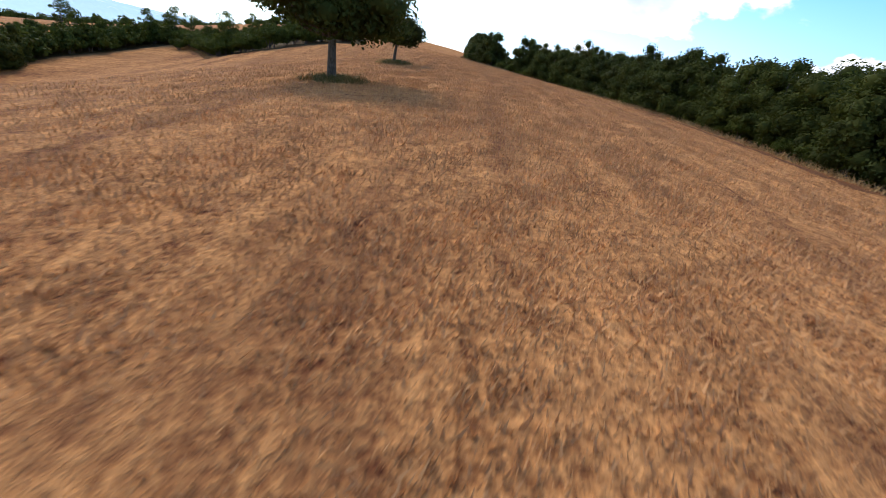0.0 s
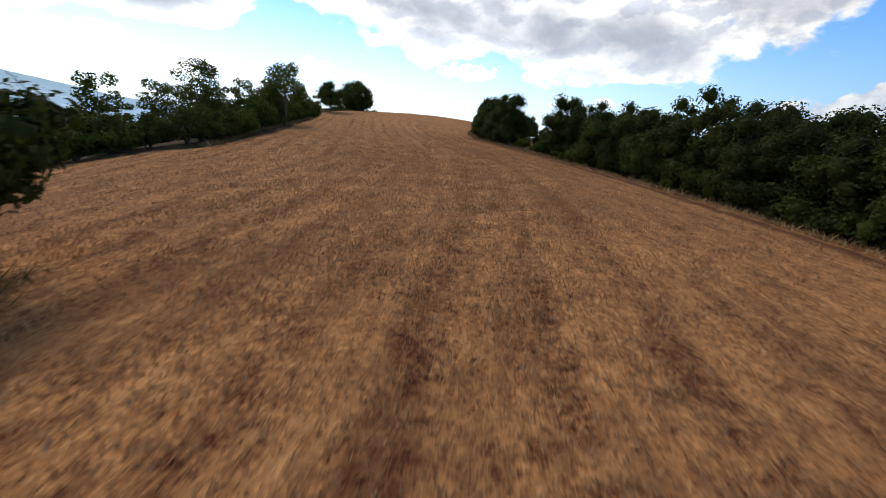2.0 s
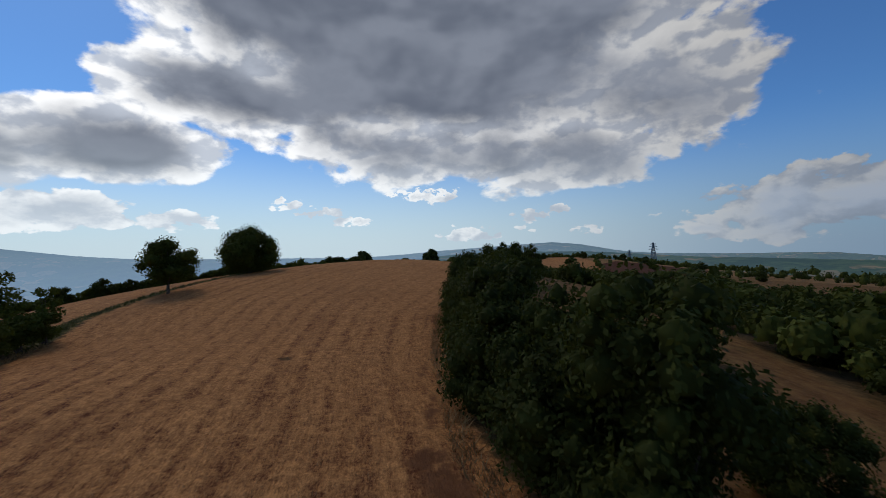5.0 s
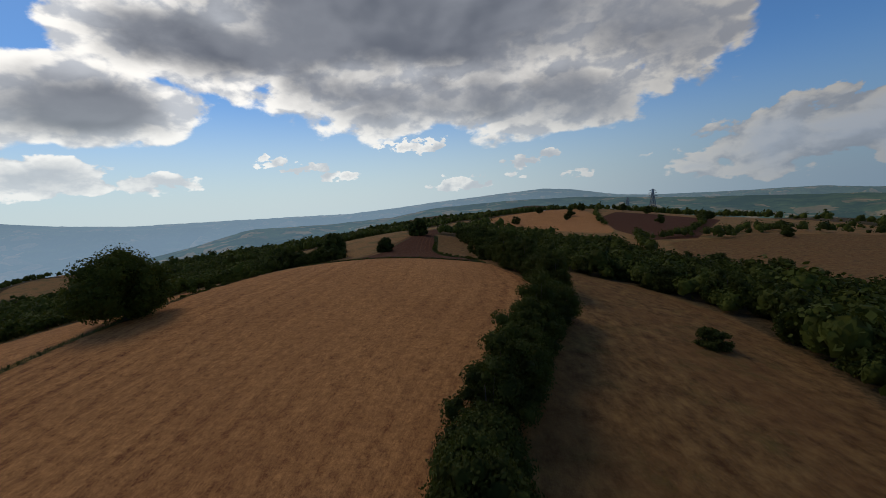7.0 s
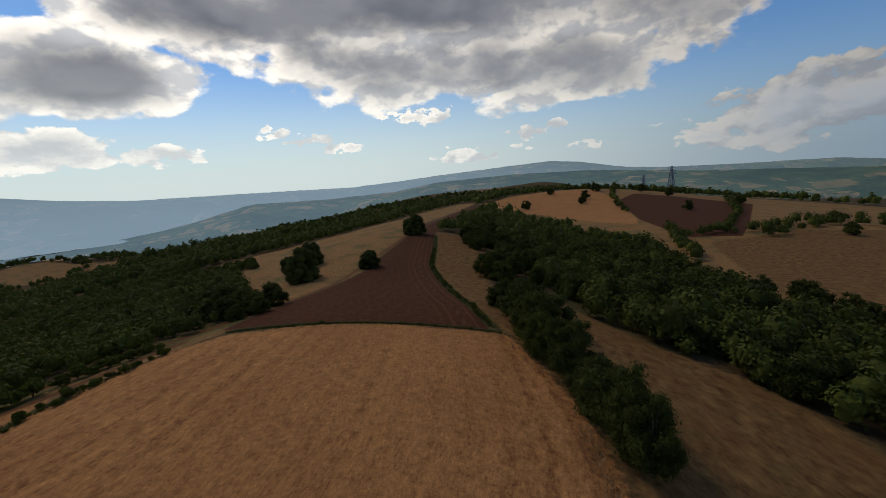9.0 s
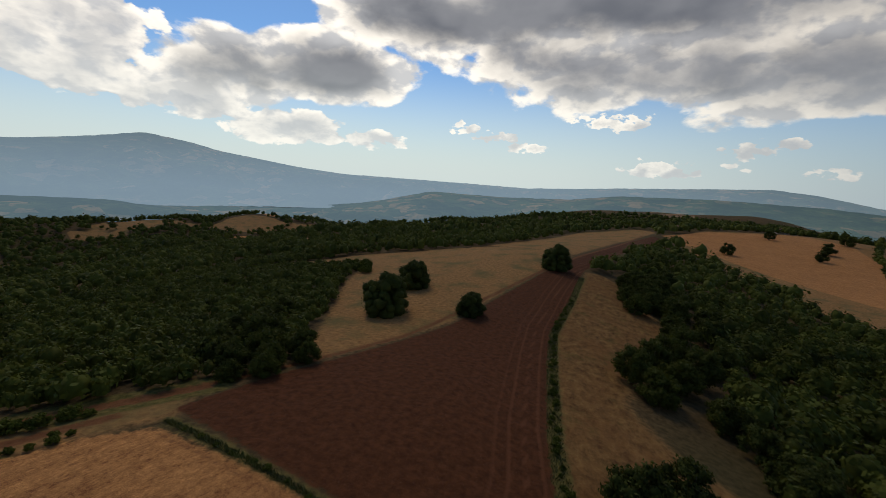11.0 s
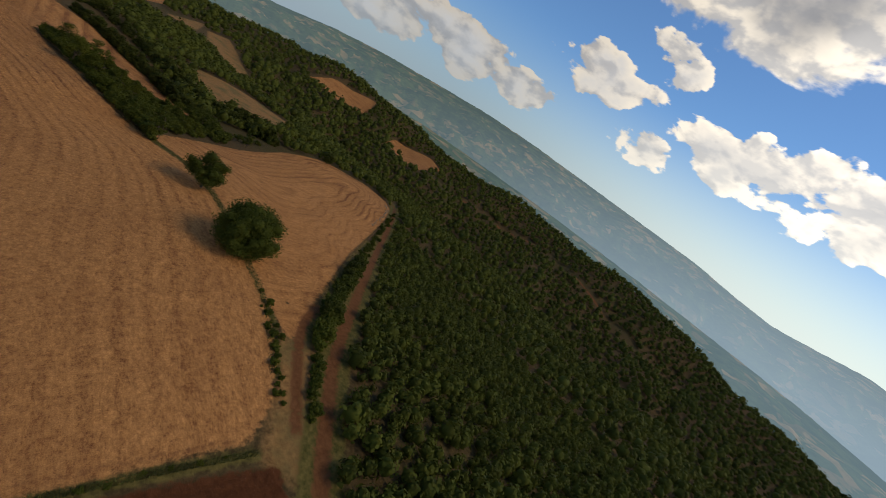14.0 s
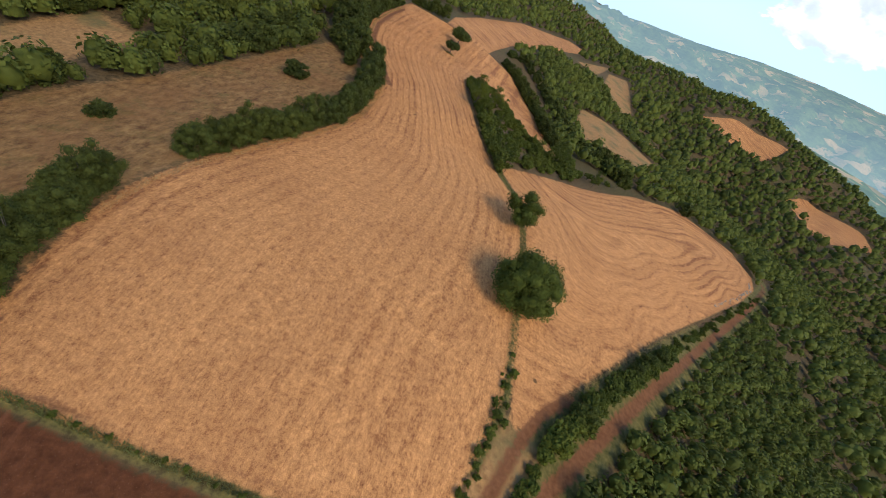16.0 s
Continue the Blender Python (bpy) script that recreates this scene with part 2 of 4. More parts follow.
FAR_FIELDS = [
    [(-22, -6), (2, -5), (2, -34), (-8, -84), (-40, -190), (-100, -290), (-130, -285), (-80, -185), (-34, -70), (-24, -20)],
    [(22, 556), (40, 505), (66, 450), (92, 412), (105, 398), (112, 415), (142, 527), (150, 600), (131, 640), (60, 625)],
    [(-338, -168), (-378, -198), (-430, -172), (-424, -140), (-356, -112)],
    [(-252, -240), (-302, -272), (-370, -264), (-328, -216), (-280, -220)],
    [(-420, 500), (-380, 480), (-350, 520), (-390, 550)],
    [(-240, 470), (-190, 460), (-180, 490), (-220, 500)],
    [(-560, 640), (-480, 600), (-470, 650), (-540, 690)],
]
EAST_FIELD = [(89, 280), (74, 238), (76, 208), (130, 205), (260, 300), (240, 345), (173, 355), (110, 335)]
CLEARINGS = [[(-89, -36), (-80, 2), (-84, 28), (-106, 30), (-140, -12), (-124, -36), (-106, -42)], [(-144, -234), (-168, -253), (-152, -128), (-136, -112), (-126, -162)],
             [(-100, -190), (-151, -272), (-122, -190)], [(-148, -96), (-175, -108), (-170, -60), (-152, -64)],
             [(-33, 212), (-37.5, 204), (-40, 195), (-43, 196.5), (-48, 192), (-52, 188.5), (-45, 200), (-40, 210), (-37, 217), (-33, 213.3)],
             [(46, 140), (60, 136), (60, 168), (47, 170)], [(52, 60), (78, 66), (70, 100), (50, 92)]]
OPEN_EAST = [(72, 205), (74, 262), (84, 345), (60, 410), (38, 470), (24, 540), (60, 640), (150, 650), (260, 640), (330, 470), (260, 300), (130, 190)]
MEADOW_NORTH = [(-48, 427), (-60, 376), (-33, 367), (-18, 366), (-7, 457), (10, 540), (18, 580), (0, 620), (-40, 560)]
ROAD = [(-37, 219), (-39.5, 214), (-45.5, 204.5), (-48, 200.5), (-55.5, 192), (-71.3, 175.5), (-107.7, 139.2), (-132, 115), (-154, 92), (-172, 72), (-178, 60)]
PATH = [(-38.5, 215), (-34, 229), (-29, 250), (-26, 283), (-20.5, 324), (-8, 420), (8, 538)]
HEDGE_EDGE = [(21, 20), (21, 40), (20, 61), (16, 79), (11, 91), (7.6, 98), (3.8, 105.3), (0, 113), (-1.8, 125), (-2.4, 138), (-0.8, 147.7),
              (2.2, 157.2), (6.2, 167.3), (9.7, 176.3), (11.3, 183), (11.3, 190)]
BANK_PATH = [(-37.5, 210), (-40, 204), (-43, 197.5), (-46.5, 192), (-51.5, 187.5)]
SPUR_PATCHES = [(-575, 475, 44, 30), (-560, 430, 28, 20), (-462, 560, 50, 40), (-385, 605, 46, 34), (-250, 510, 34, 22), (-190, 482, 24, 16),
                (-245, 665, 40, 24), (-352, 560, 27, 18), (-212, 402, 26, 12), (-640, 520, 30, 24), (-520, 520, 18, 14)]
HILL_ROAD = [(-330, -130), (-430, -70), (-500, -10), (-520, 80), (-512, 168), (-540, 230)]


def polygon_distance(poly, x, y):
    """Metres inside (+) or outside (-) a polygon, for arrays x, y."""
    best, inside = np.full(x.shape, 1e9), np.zeros(x.shape, bool)
    for (ax, ay), (bx, by) in zip(poly, poly[1:] + poly[:1]):
        dx, dy = bx - ax, by - ay
        t = np.clip(((x - ax) * dx + (y - ay) * dy) / (dx * dx + dy * dy), 0, 1)
        best = np.minimum(best, np.hypot(x - ax - t * dx, y - ay - t * dy))
        inside ^= ((ay > y) != (by > y)) & (x < dx * (y - ay) / (dy if dy else 1e-9) + ax)
    return np.where(inside, best, -best)


def line_distance(line, x, y):
    best = np.full(x.shape, 1e9)
    for (ax, ay), (bx, by) in zip(line, line[1:]):
        dx, dy = bx - ax, by - ay
        t = np.clip(((x - ax) * dx + (y - ay) * dy) / (dx * dx + dy * dy), 0, 1)
        best = np.minimum(best, np.hypot(x - ax - t * dx, y - ay - t * dy))
    return best


def rounded_distance(line, x, y, soft=5.0):
    """Distance from a line, with its corners rounded off as a harvester turns."""
    total = np.zeros(x.shape)
    for (ax, ay), (bx, by) in zip(line, line[1:]):
        dx, dy = bx - ax, by - ay
        t = np.clip(((x - ax) * dx + (y - ay) * dy) / (dx * dx + dy * dy), 0, 1)
        total += math.hypot(dx, dy) * np.exp(-np.minimum(np.hypot(x - ax - t * dx, y - ay - t * dy), 150) / soft)
    return -soft * np.log(total / 12)


def joined(polys, x, y):
    return np.max([polygon_distance(p, x, y) for p in polys], axis=0)


def ellipse(x, y, a, b):
    """A rough oval whose long side lies across the line of sight from the hilltop."""
    t = math.atan2(y - 190, x) + math.pi / 2
    ring = [(a * math.cos(k * 0.5236) * (1 + 0.2 * math.sin(3 * k + x)), b * math.sin(k * 0.5236) * (1 + 0.2 * math.cos(2 * k + y))) for k in range(12)]
    return [(x + u * math.cos(t) - v * math.sin(t), y + u * math.sin(t) + v * math.cos(t)) for u, v in ring]


PATCHES = [ellipse(*p) for p in SPUR_PATCHES]
HEDGE_LINE = [(24, -60), (22, 20), (22, 40), (21, 62), (17, 80), (12, 92), (4.5, 106), (-1, 125), (-1.6, 138), (3, 157), (7, 167), (10.5, 176), (12.2, 186),
              (10, 214)]
WEST_LINE = [(-24, -60), (-16, 72), (-20.3, 90), (-24, 103), (-27.3, 116), (-34, 130.5), (-39.2, 140), (-41.2, 155), (-41, 168), (-40.2, 183),
             (-38, 199), (-36, 214)]


# ---- materials ----
def material(name):
    m = bpy.data.materials.new(name)
    m.use_nodes = True
    return m, Nodes(m.node_tree)


def finish(n, colour, rough=0.9, bump=None, strength=0.4, distance=0.05, specular=0.2):
    ins = {"Base Color": colour, "Roughness": rough, "Specular IOR Level": specular}
    if bump is not None:
        ins["Normal"] = n.add("ShaderNodeBump", {"Height": bump, "Strength": strength, "Distance": distance}).outputs[0]
    b = n.add("ShaderNodeBsdfPrincipled", ins)
    n.add("ShaderNodeOutputMaterial", {"Surface": b.outputs[0]})


def attribute(n, name):
    a = n.add("ShaderNodeAttribute")
    a.attribute_name = name
    return a


def ground_material():
    m, n = material("ground")
    p = n.add("ShaderNodeNewGeometry").outputs["Position"]
    flat = n.vec("MULTIPLY", p, (1, 1, 0))
    tiny = n.noise(flat, 9.0, 3.0, 0.7)
    mid = n.noise(flat, 1.1, 5.0, 0.65)
    wide = n.noise(flat, 0.09, 4.0, 0.6)
    vast = n.noise(flat, 0.012, 3.0, 0.5)
    edge = n.math("MULTIPLY", n.math("SUBTRACT", mid, 0.5), 2.2)
    # swaths left by the harvester run along the row coordinate
    row = attribute(n, "row").outputs["Fac"]
    along = attribute(n, "along").outputs["Fac"]
    wobble = n.math("MULTIPLY_ADD", n.noise(flat, 0.04, 2.0), 1.6, row)
    rows = n.add("ShaderNodeCombineXYZ", {0: wobble, 1: n.math("MULTIPLY", along, 0.03), 2: 0.0}).outputs[0]
    swath = n.noise(rows, 0.42, 2.0, 0.6)
    stem = n.noise(n.add("ShaderNodeCombineXYZ", {0: wobble, 1: n.math("MULTIPLY", along, 0.22), 2: 0.0}).outputs[0], 4.5, 3.0, 0.7)
    patch = n.noise(n.add("ShaderNodeCombineXYZ", {0: wobble, 1: n.math("MULTIPLY", along, 0.35), 2: 0.0}).outputs[0], 1.3, 4.0, 0.7)
    clump = n.noise(flat, 2.6, 4.0, 0.75)
    wave = n.math("SINE", n.math("MULTIPLY_ADD", n.noise(rows, 0.3, 2.0), 2.0, n.math("MULTIPLY", wobble, 2.3)))
    lane = n.ramp(n.math("ADD", wave, n.math("MULTIPLY", n.math("SUBTRACT", mid, 0.5), 1.6)), -0.95, -0.1)
    side = n.math("MINIMUM", n.math("MULTIPLY_ADD", row, 1.6, 7.0), n.math("SUBTRACT", 46.0, row))
    strong = n.math("MULTIPLY", n.math("MAXIMUM", n.ramp(along, 180.0, 120.0, 0.22, 1.0), n.ramp(side, 22.0, 9.0, 0.22, 0.62)), n.ramp(n.noise(flat, 0.035, 2.0), 0.38, 0.6, 0.35, 1.0))
    lane = n.math("SUBTRACT", 1.0, n.math("MULTIPLY", n.math("SUBTRACT", 1.0, lane), strong))
    lined = n.math("MAXIMUM", n.ramp(along, 165.0, 115.0), n.ramp(side, 19.0, 9.0))
    patch, stem = (n.math("MULTIPLY_ADD", n.math("SUBTRACT", layer, 0.5), n.ramp(lined, 0.0, 1.0, keep, 1.0), 0.5) for layer, keep in ((patch, 0.5), (stem, 0.9)))
    lightness = n.math("MULTIPLY_ADD", n.math("MULTIPLY", n.math("SUBTRACT", n.ramp(swath, 0.40, 0.60), 0.5), strong), 0.16, -0.45)
    clump, crumbs = (n.math("MULTIPLY_ADD", n.math("SUBTRACT", layer, 0.5), n.ramp(along, 150.0, 95.0, 0.55, 1.0), 0.5) for layer in (clump, tiny))
    for layer, lo, hi, weight in ((lane, 0.0, 1.0, 0.27), (patch, 0.40, 0.60, 0.20), (mid, 0.34, 0.66, 0.24), (clump, 0.40, 0.60, 0.40), (stem, 0.40, 0.60, 0.18), (crumbs, 0.40, 0.60, 0.38), (n.noise(flat, 24.0, 2.0, 0.6), 0.40, 0.60, 0.12)):
        lightness = n.math("MULTIPLY_ADD", n.ramp(layer, lo, hi), weight, lightness)
    straw = n.mix(lightness, (0.105, 0.030, 0.011), (0.66, 0.308, 0.100))
    straw = n.mix(n.ramp(wide, 0.45, 0.64, 0.0, 0.16), straw, (0.18, 0.064, 0.023))
    bare = n.noise(n.add("ShaderNodeCombineXYZ", {0: wobble, 1: n.math("MULTIPLY", along, 0.22), 2: 3.0}).outputs[0], 0.33, 5.0, 0.65)
    straw = n.mix(n.math("MULTIPLY", n.ramp(bare, 0.48, 0.60, 0.0, 0.45), n.ramp(along, 110.0, 45.0, 0.03, 1.0)), straw, (0.115, 0.040, 0.017))
    # scattered dark clods and straw heaps
    spot = n.add("ShaderNodeTexVoronoi", {"Vector": flat, "Scale": 0.12, "Randomness": 1.0}).outputs["Distance"]
    straw = n.mix(n.ramp(n.math("ADD", spot, n.math("MULTIPLY", mid, 0.12)), 0.085, 0.115, 0.8, 0.0), straw, (0.075, 0.045, 0.018))
    soil = n.mix(n.ramp(mid, 0.3, 0.7), (0.050, 0.0165, 0.0062), (0.115, 0.041, 0.0155))
    rut = attribute(n, "rut").outputs["Fac"]
    groove = n.math("SINE", n.math("MULTIPLY_ADD", rut, 4.2, n.math("MULTIPLY", mid, 2.0)))
    soil = n.mix(n.math("MULTIPLY", n.ramp(groove, 0.4, 1.0, 0.0, 0.40), n.ramp(rut, 1.5, 5.0, 1.0, 0.12)), soil, (0.18, 0.070, 0.030))
    soil = n.mix(n.ramp(tiny, 0.64, 0.70, 0.0, 0.7), soil, (0.26, 0.155, 0.095))
    dry = n.mix(n.ramp(mid, 0.3, 0.7), (0.17, 0.082, 0.027), (0.43, 0.228, 0.080))
    dry = n.mix(n.ramp(wide, 0.50, 0.66, 0.0, 0.8), dry, (0.11, 0.105, 0.035))
    dry = n.mix(n.ramp(tiny, 0.3, 0.7, 0.0, 0.35), dry, (0.14, 0.085, 0.035))
    # the eastern meadow is rougher, browner grass with green weeds
    tuft = n.noise(n.vec("MULTIPLY", flat, (1.0, 0.6, 1.0)), 0.7, 6.0, 0.72)
    rough = n.mix(n.ramp(tuft, 0.34, 0.66), (0.088, 0.039, 0.013), (0.275, 0.148, 0.048))
    rough = n.mix(n.ramp(wide, 0.46, 0.62, 0.0, 0.45), rough, (0.18, 0.080, 0.026))
    rough = n.mix(n.ramp(n.noise(flat, 0.16, 5.0, 0.7), 0.54, 0.68, 0.0, 0.5), rough, (0.10, 0.080, 0.020))
    rough = n.mix(n.ramp(clump, 0.52, 0.68, 0.0, 0.4), rough, (0.34, 0.21, 0.08))
    dry = n.mix(n.ramp(attribute(n, "rough").outputs["Fac"], -1.0, 1.0), dry, rough)
    wood = n.mix(n.ramp(mid, 0.35, 0.65), (0.055, 0.036, 0.014), (0.125, 0.080, 0.034))
    wood = n.mix(n.ramp(wide, 0.58, 0.72, 0.0, 0.4), wood, (0.10, 0.072, 0.03))
    wood = n.mix(n.ramp(vast, 0.5, 0.6, 0.0, 0.35), wood, (0.045, 0.052, 0.016))
    cell = n.add("ShaderNodeTexVoronoi", {"Vector": flat, "Scale": 0.011, "Randomness": 1.0}).outputs["Color"]
    pick = n.ramp(n.add("ShaderNodeSeparateColor", {0: cell}).outputs[0], 0.60, 0.63)
    pick = n.math("MULTIPLY", pick, n.ramp(attribute(n, "reach").outputs["Fac"], 500.0, 620.0))
    wood = n.mix(pick, wood, n.mix(n.ramp(wide, 0.4, 0.6), (0.30, 0.185, 0.085), (0.13, 0.07, 0.04)))
    track = n.mix(n.ramp(mid, 0.3, 0.7), (0.112, 0.043, 0.016), (0.195, 0.083, 0.033))
    verge = n.mix(n.ramp(mid, 0.35, 0.65), (0.058, 0.056, 0.013), (0.165, 0.125, 0.036))

    def inside(name, soft=0.5, shift=0.0):
        d = n.math("ADD", n.math("ADD", attribute(n, name).outputs["Fac"], edge), shift)
        return n.ramp(d, -soft, soft, smooth=True)

    colour = n.mix(inside("dry", 1.2), wood, dry)
    colour = n.mix(inside("verge", 0.4), colour, verge)
    colour = n.mix(inside("stubble", 0.4), colour, straw)
    colour = n.mix(inside("soil", 0.3), colour, soil)
    colour = n.mix(inside("track", 0.35), colour, track)
    bump = n.math("ADD", n.math("MULTIPLY", tiny, 0.5), n.math("ADD", n.math("MULTIPLY", mid, 1.2), n.math("MULTIPLY_ADD", clump, 1.0, n.math("MULTIPLY", stem, 0.5))))
    finish(n, colour, 0.95, bump, 0.9, 0.12, 0.08)
    return m


def leaf_material(name, dark, light, clear=0.25):
    m, n = material(name)
    info = n.add("ShaderNodeObjectInfo").outputs["Random"]
    isle = n.add("ShaderNodeNewGeometry").outputs["Random Per Island"]
    p = n.add("ShaderNodeNewGeometry").outputs["Position"]
    tone = n.noise(p, 0.55, 3.0)
    crown = n.math("ADD", n.math("MULTIPLY", info, 0.25), n.math("MULTIPLY", attribute(n, "crown").outputs["Fac"], 0.75))
    mixv = n.math("ADD", n.math("MULTIPLY", isle, 0.25), n.math("ADD", n.math("MULTIPLY", n.ramp(tone, 0.36, 0.64), 0.4), crown))
    colour = n.mix(mixv, dark, light)
    colour = n.mix(n.ramp(n.noise(p, 0.03, 3.0), 0.5, 0.66, 0.0, 0.3), colour, (light[0] * 1.2, light[1] * 1.1, light[2] * 0.7))
    b = n.add("ShaderNodeBsdfPrincipled", {"Base Color": colour, "Roughness": 0.7, "Specular IOR Level": 0.06})
    t = n.add("ShaderNodeBsdfTranslucent", {"Color": n.mix(0.5, colour, (light[0], light[1], light[2] * 0.5))})
    s = n.add("ShaderNodeMixShader", {0: clear, 1: b.outputs[0], 2: t.outputs[0]})
    n.add("ShaderNodeOutputMaterial", {"Surface": s.outputs[0]})
    return m


def bark_material():
    m, n = material("bark")
    p = n.vec("MULTIPLY", n.add("ShaderNodeTexCoord").outputs["Object"], (1, 1, 0.25))
    a = n.noise(p, 14.0, 5.0, 0.7)
    finish(n, n.mix(n.ramp(a, 0.35, 0.65), (0.045, 0.034, 0.025), (0.15, 0.12, 0.09)), 0.95, a, 0.8, 0.04)
    return m


def mountain_material(name, haze, haze_glow, clear):
    """Far slopes of woods, scrub and dry fields, with haze painted in as emission that whitens towards the sun."""
    m, n = material(name)
    p = n.add("ShaderNodeNewGeometry").outputs["Position"]
    q = n.vec("MULTIPLY", p, (1, 1, 2.5))
    wide, mid, fine = n.noise(q, 0.0017, 5.0, 0.6), n.noise(q, 0.008, 5.0, 0.65), n.noise(q, 0.05, 4.0, 0.7)
    bent = n.vec("MULTIPLY_ADD", n.add("ShaderNodeTexNoise", {"Vector": q, "Scale": 0.012, "Detail": 3.0}).outputs["Color"], (50, 50, 50), q)
    cell = n.add("ShaderNodeTexVoronoi", {"Vector": bent, "Scale": 0.014, "Randomness": 1.0}).outputs["Color"]
    tint = n.add("ShaderNodeSeparateColor", {0: cell})
    colour = n.mix(n.ramp(n.math("ADD", mid, n.math("MULTIPLY", n.math("SUBTRACT", wide, 0.5), 0.9)), 0.36, 0.62), (0.040, 0.068, 0.030), (0.115, 0.155, 0.050))
    colour = n.mix(n.ramp(fine, 0.45, 0.62, 0.0, 0.4), colour, (0.030, 0.052, 0.022))
    farms = n.math("MULTIPLY", n.ramp(wide, 0.44, 0.50), n.ramp(n.math("ADD", tint.outputs[0], n.math("MULTIPLY", n.math("SUBTRACT", mid, 0.5), 1.5)), 0.70, 0.76))
    field = n.mix(tint.outputs[1], (0.20, 0.145, 0.060), (0.50, 0.30, 0.12))
    colour = n.mix(n.math("MULTIPLY", farms, n.ramp(fine, 0.35, 0.55, 0.5, 1.0)), colour, field)
    colour = n.mix(n.math("MULTIPLY", n.ramp(wide, 0.40, 0.50, 1.0, 0.0), n.ramp(fine, 0.62, 0.70, 0.0, 0.25)), colour, (0.24, 0.19, 0.10))
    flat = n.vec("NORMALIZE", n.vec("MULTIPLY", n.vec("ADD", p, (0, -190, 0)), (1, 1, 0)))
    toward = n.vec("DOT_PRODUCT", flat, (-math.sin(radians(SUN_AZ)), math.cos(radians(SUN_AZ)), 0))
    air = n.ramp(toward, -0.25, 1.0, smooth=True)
    # share of painted haze: larger towards the sun and lower down the slope
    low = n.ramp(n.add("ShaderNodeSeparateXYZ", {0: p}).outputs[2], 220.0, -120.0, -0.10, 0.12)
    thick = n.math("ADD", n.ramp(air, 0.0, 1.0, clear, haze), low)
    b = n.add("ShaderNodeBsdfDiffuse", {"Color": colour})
    # the haze itself: a bluish emission, dimmer away from the sun
    e = n.add("ShaderNodeEmission", {"Color": n.mix(air, (haze_glow[0] * 0.42, haze_glow[1] * 0.44, haze_glow[2] * 0.40), haze_glow), "Strength": 1.0})
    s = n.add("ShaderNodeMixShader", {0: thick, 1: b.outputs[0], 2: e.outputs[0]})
    n.add("ShaderNodeOutputMaterial", {"Surface": s.outputs[0]})
    return m


def plain_material(name, colour, rough=0.7, metal=0.0, grain=6.0, depth=0.25):
    m, n = material(name)
    p = n.add("ShaderNodeTexCoord").outputs["Object"]
    a = n.noise(p, grain, 4.0, 0.6)
    dark = tuple(c * (1 - depth) for c in colour)
    b = n.add("ShaderNodeBsdfPrincipled", {"Base Color": n.mix(n.ramp(a, 0.3, 0.7), dark, colour), "Roughness": rough, "Metallic": metal})
    n.add("ShaderNodeOutputMaterial", {"Surface": b.outputs[0]})
    return m


GROUND = ground_material()
LEAF_OAK = leaf_material("oak_leaf", (0.016, 0.021, 0.005), (0.088, 0.100, 0.020))
LEAF_SHRUB = leaf_material("shrub_leaf", (0.028, 0.038, 0.007), (0.112, 0.126, 0.020))
LEAF_WOOD = leaf_material("wood_leaf", (0.014, 0.018, 0.004), (0.086, 0.098, 0.017), 0.16)
BARK = bark_material()
STRAW = plain_material("straw", (0.69, 0.345, 0.125), 0.9, grain=0.5, depth=0.45)
GRASS = plain_material("verge_grass", (0.125, 0.125, 0.018), 0.8, grain=0.4, depth=0.6)
DRYGRASS = plain_material("dry_grass", (0.42, 0.245, 0.080), 0.8, grain=0.4, depth=0.5)
# both ranges glow faintly blue to stand in for distance haze
FAR_HAZED = mountain_material("far_mountain_hazed", 0.50, (0.33, 0.47, 0.62), 0.32)
MID_HAZED = mountain_material("near_mountain_hazed", 0.27, (0.23, 0.355, 0.465), 0.16)
STEEL = plain_material("galvanised_steel", (0.30, 0.32, 0.34), 0.5, 0.6)
PLASTER = plain_material("plaster", (0.50, 0.42, 0.33), 0.9)
ROOF = plain_material("roof_tile", (0.28, 0.13, 0.075), 0.85, grain=3.0)
DARK = plain_material("dark_opening", (0.02, 0.02, 0.022), 0.6)
STONE = plain_material("field_stone", (0.30, 0.25, 0.17), 0.9, grain=2.0, depth=0.4)


# ---- meshes ----
def mesh_object(name, verts, faces, mat, parent=None, label="", smooth_faces=False):
    me = bpy.data.meshes.new(name)
    me.from_pydata([tuple(v) for v in verts], [], faces)
    return link_mesh(name, me, mat, parent, label, smooth_faces)


def link_mesh(name, me, mat, parent=None, label="", smooth_faces=False):
    me.materials.append(mat)
    if smooth_faces:
        me.polygons.foreach_set("use_smooth", np.ones(len(me.polygons), bool))
    me.update()
    ob = new(name, me)
    if parent is not None:
        ob.parent = parent
    if label:
        tagged(ob, label)
    return ob


def array_mesh(name, verts, faces):
    """A mesh from arrays: verts (n, 3), faces (m, k)."""
    me = bpy.data.meshes.new(name)
    verts, faces = np.asarray(verts, np.float32), np.asarray(faces, np.int32)
    k = faces.shape[1]
    me.vertices.add(len(verts))
    me.vertices.foreach_set("co", verts.ravel())
    me.loops.add(faces.size)
    me.loops.foreach_set("vertex_index", faces.ravel())
    me.polygons.add(len(faces))
    me.polygons.foreach_set("loop_start", np.arange(len(faces), dtype=np.int32) * k)
    me.polygons.foreach_set("loop_total", np.full(len(faces), k, np.int32))
    me.update(calc_edges=True)
    return me


def part(name, bm, mat, parent, label=""):
    me = bpy.data.meshes.new(name)
    bm.to_mesh(me)
    bm.free()
    return link_mesh(name, me, mat, parent, label)


def thing(name, place, label, category, group="", kind=""):
    ob = new(name)
    ob.location = place
    return tagged(ob, label, category, group, kind)


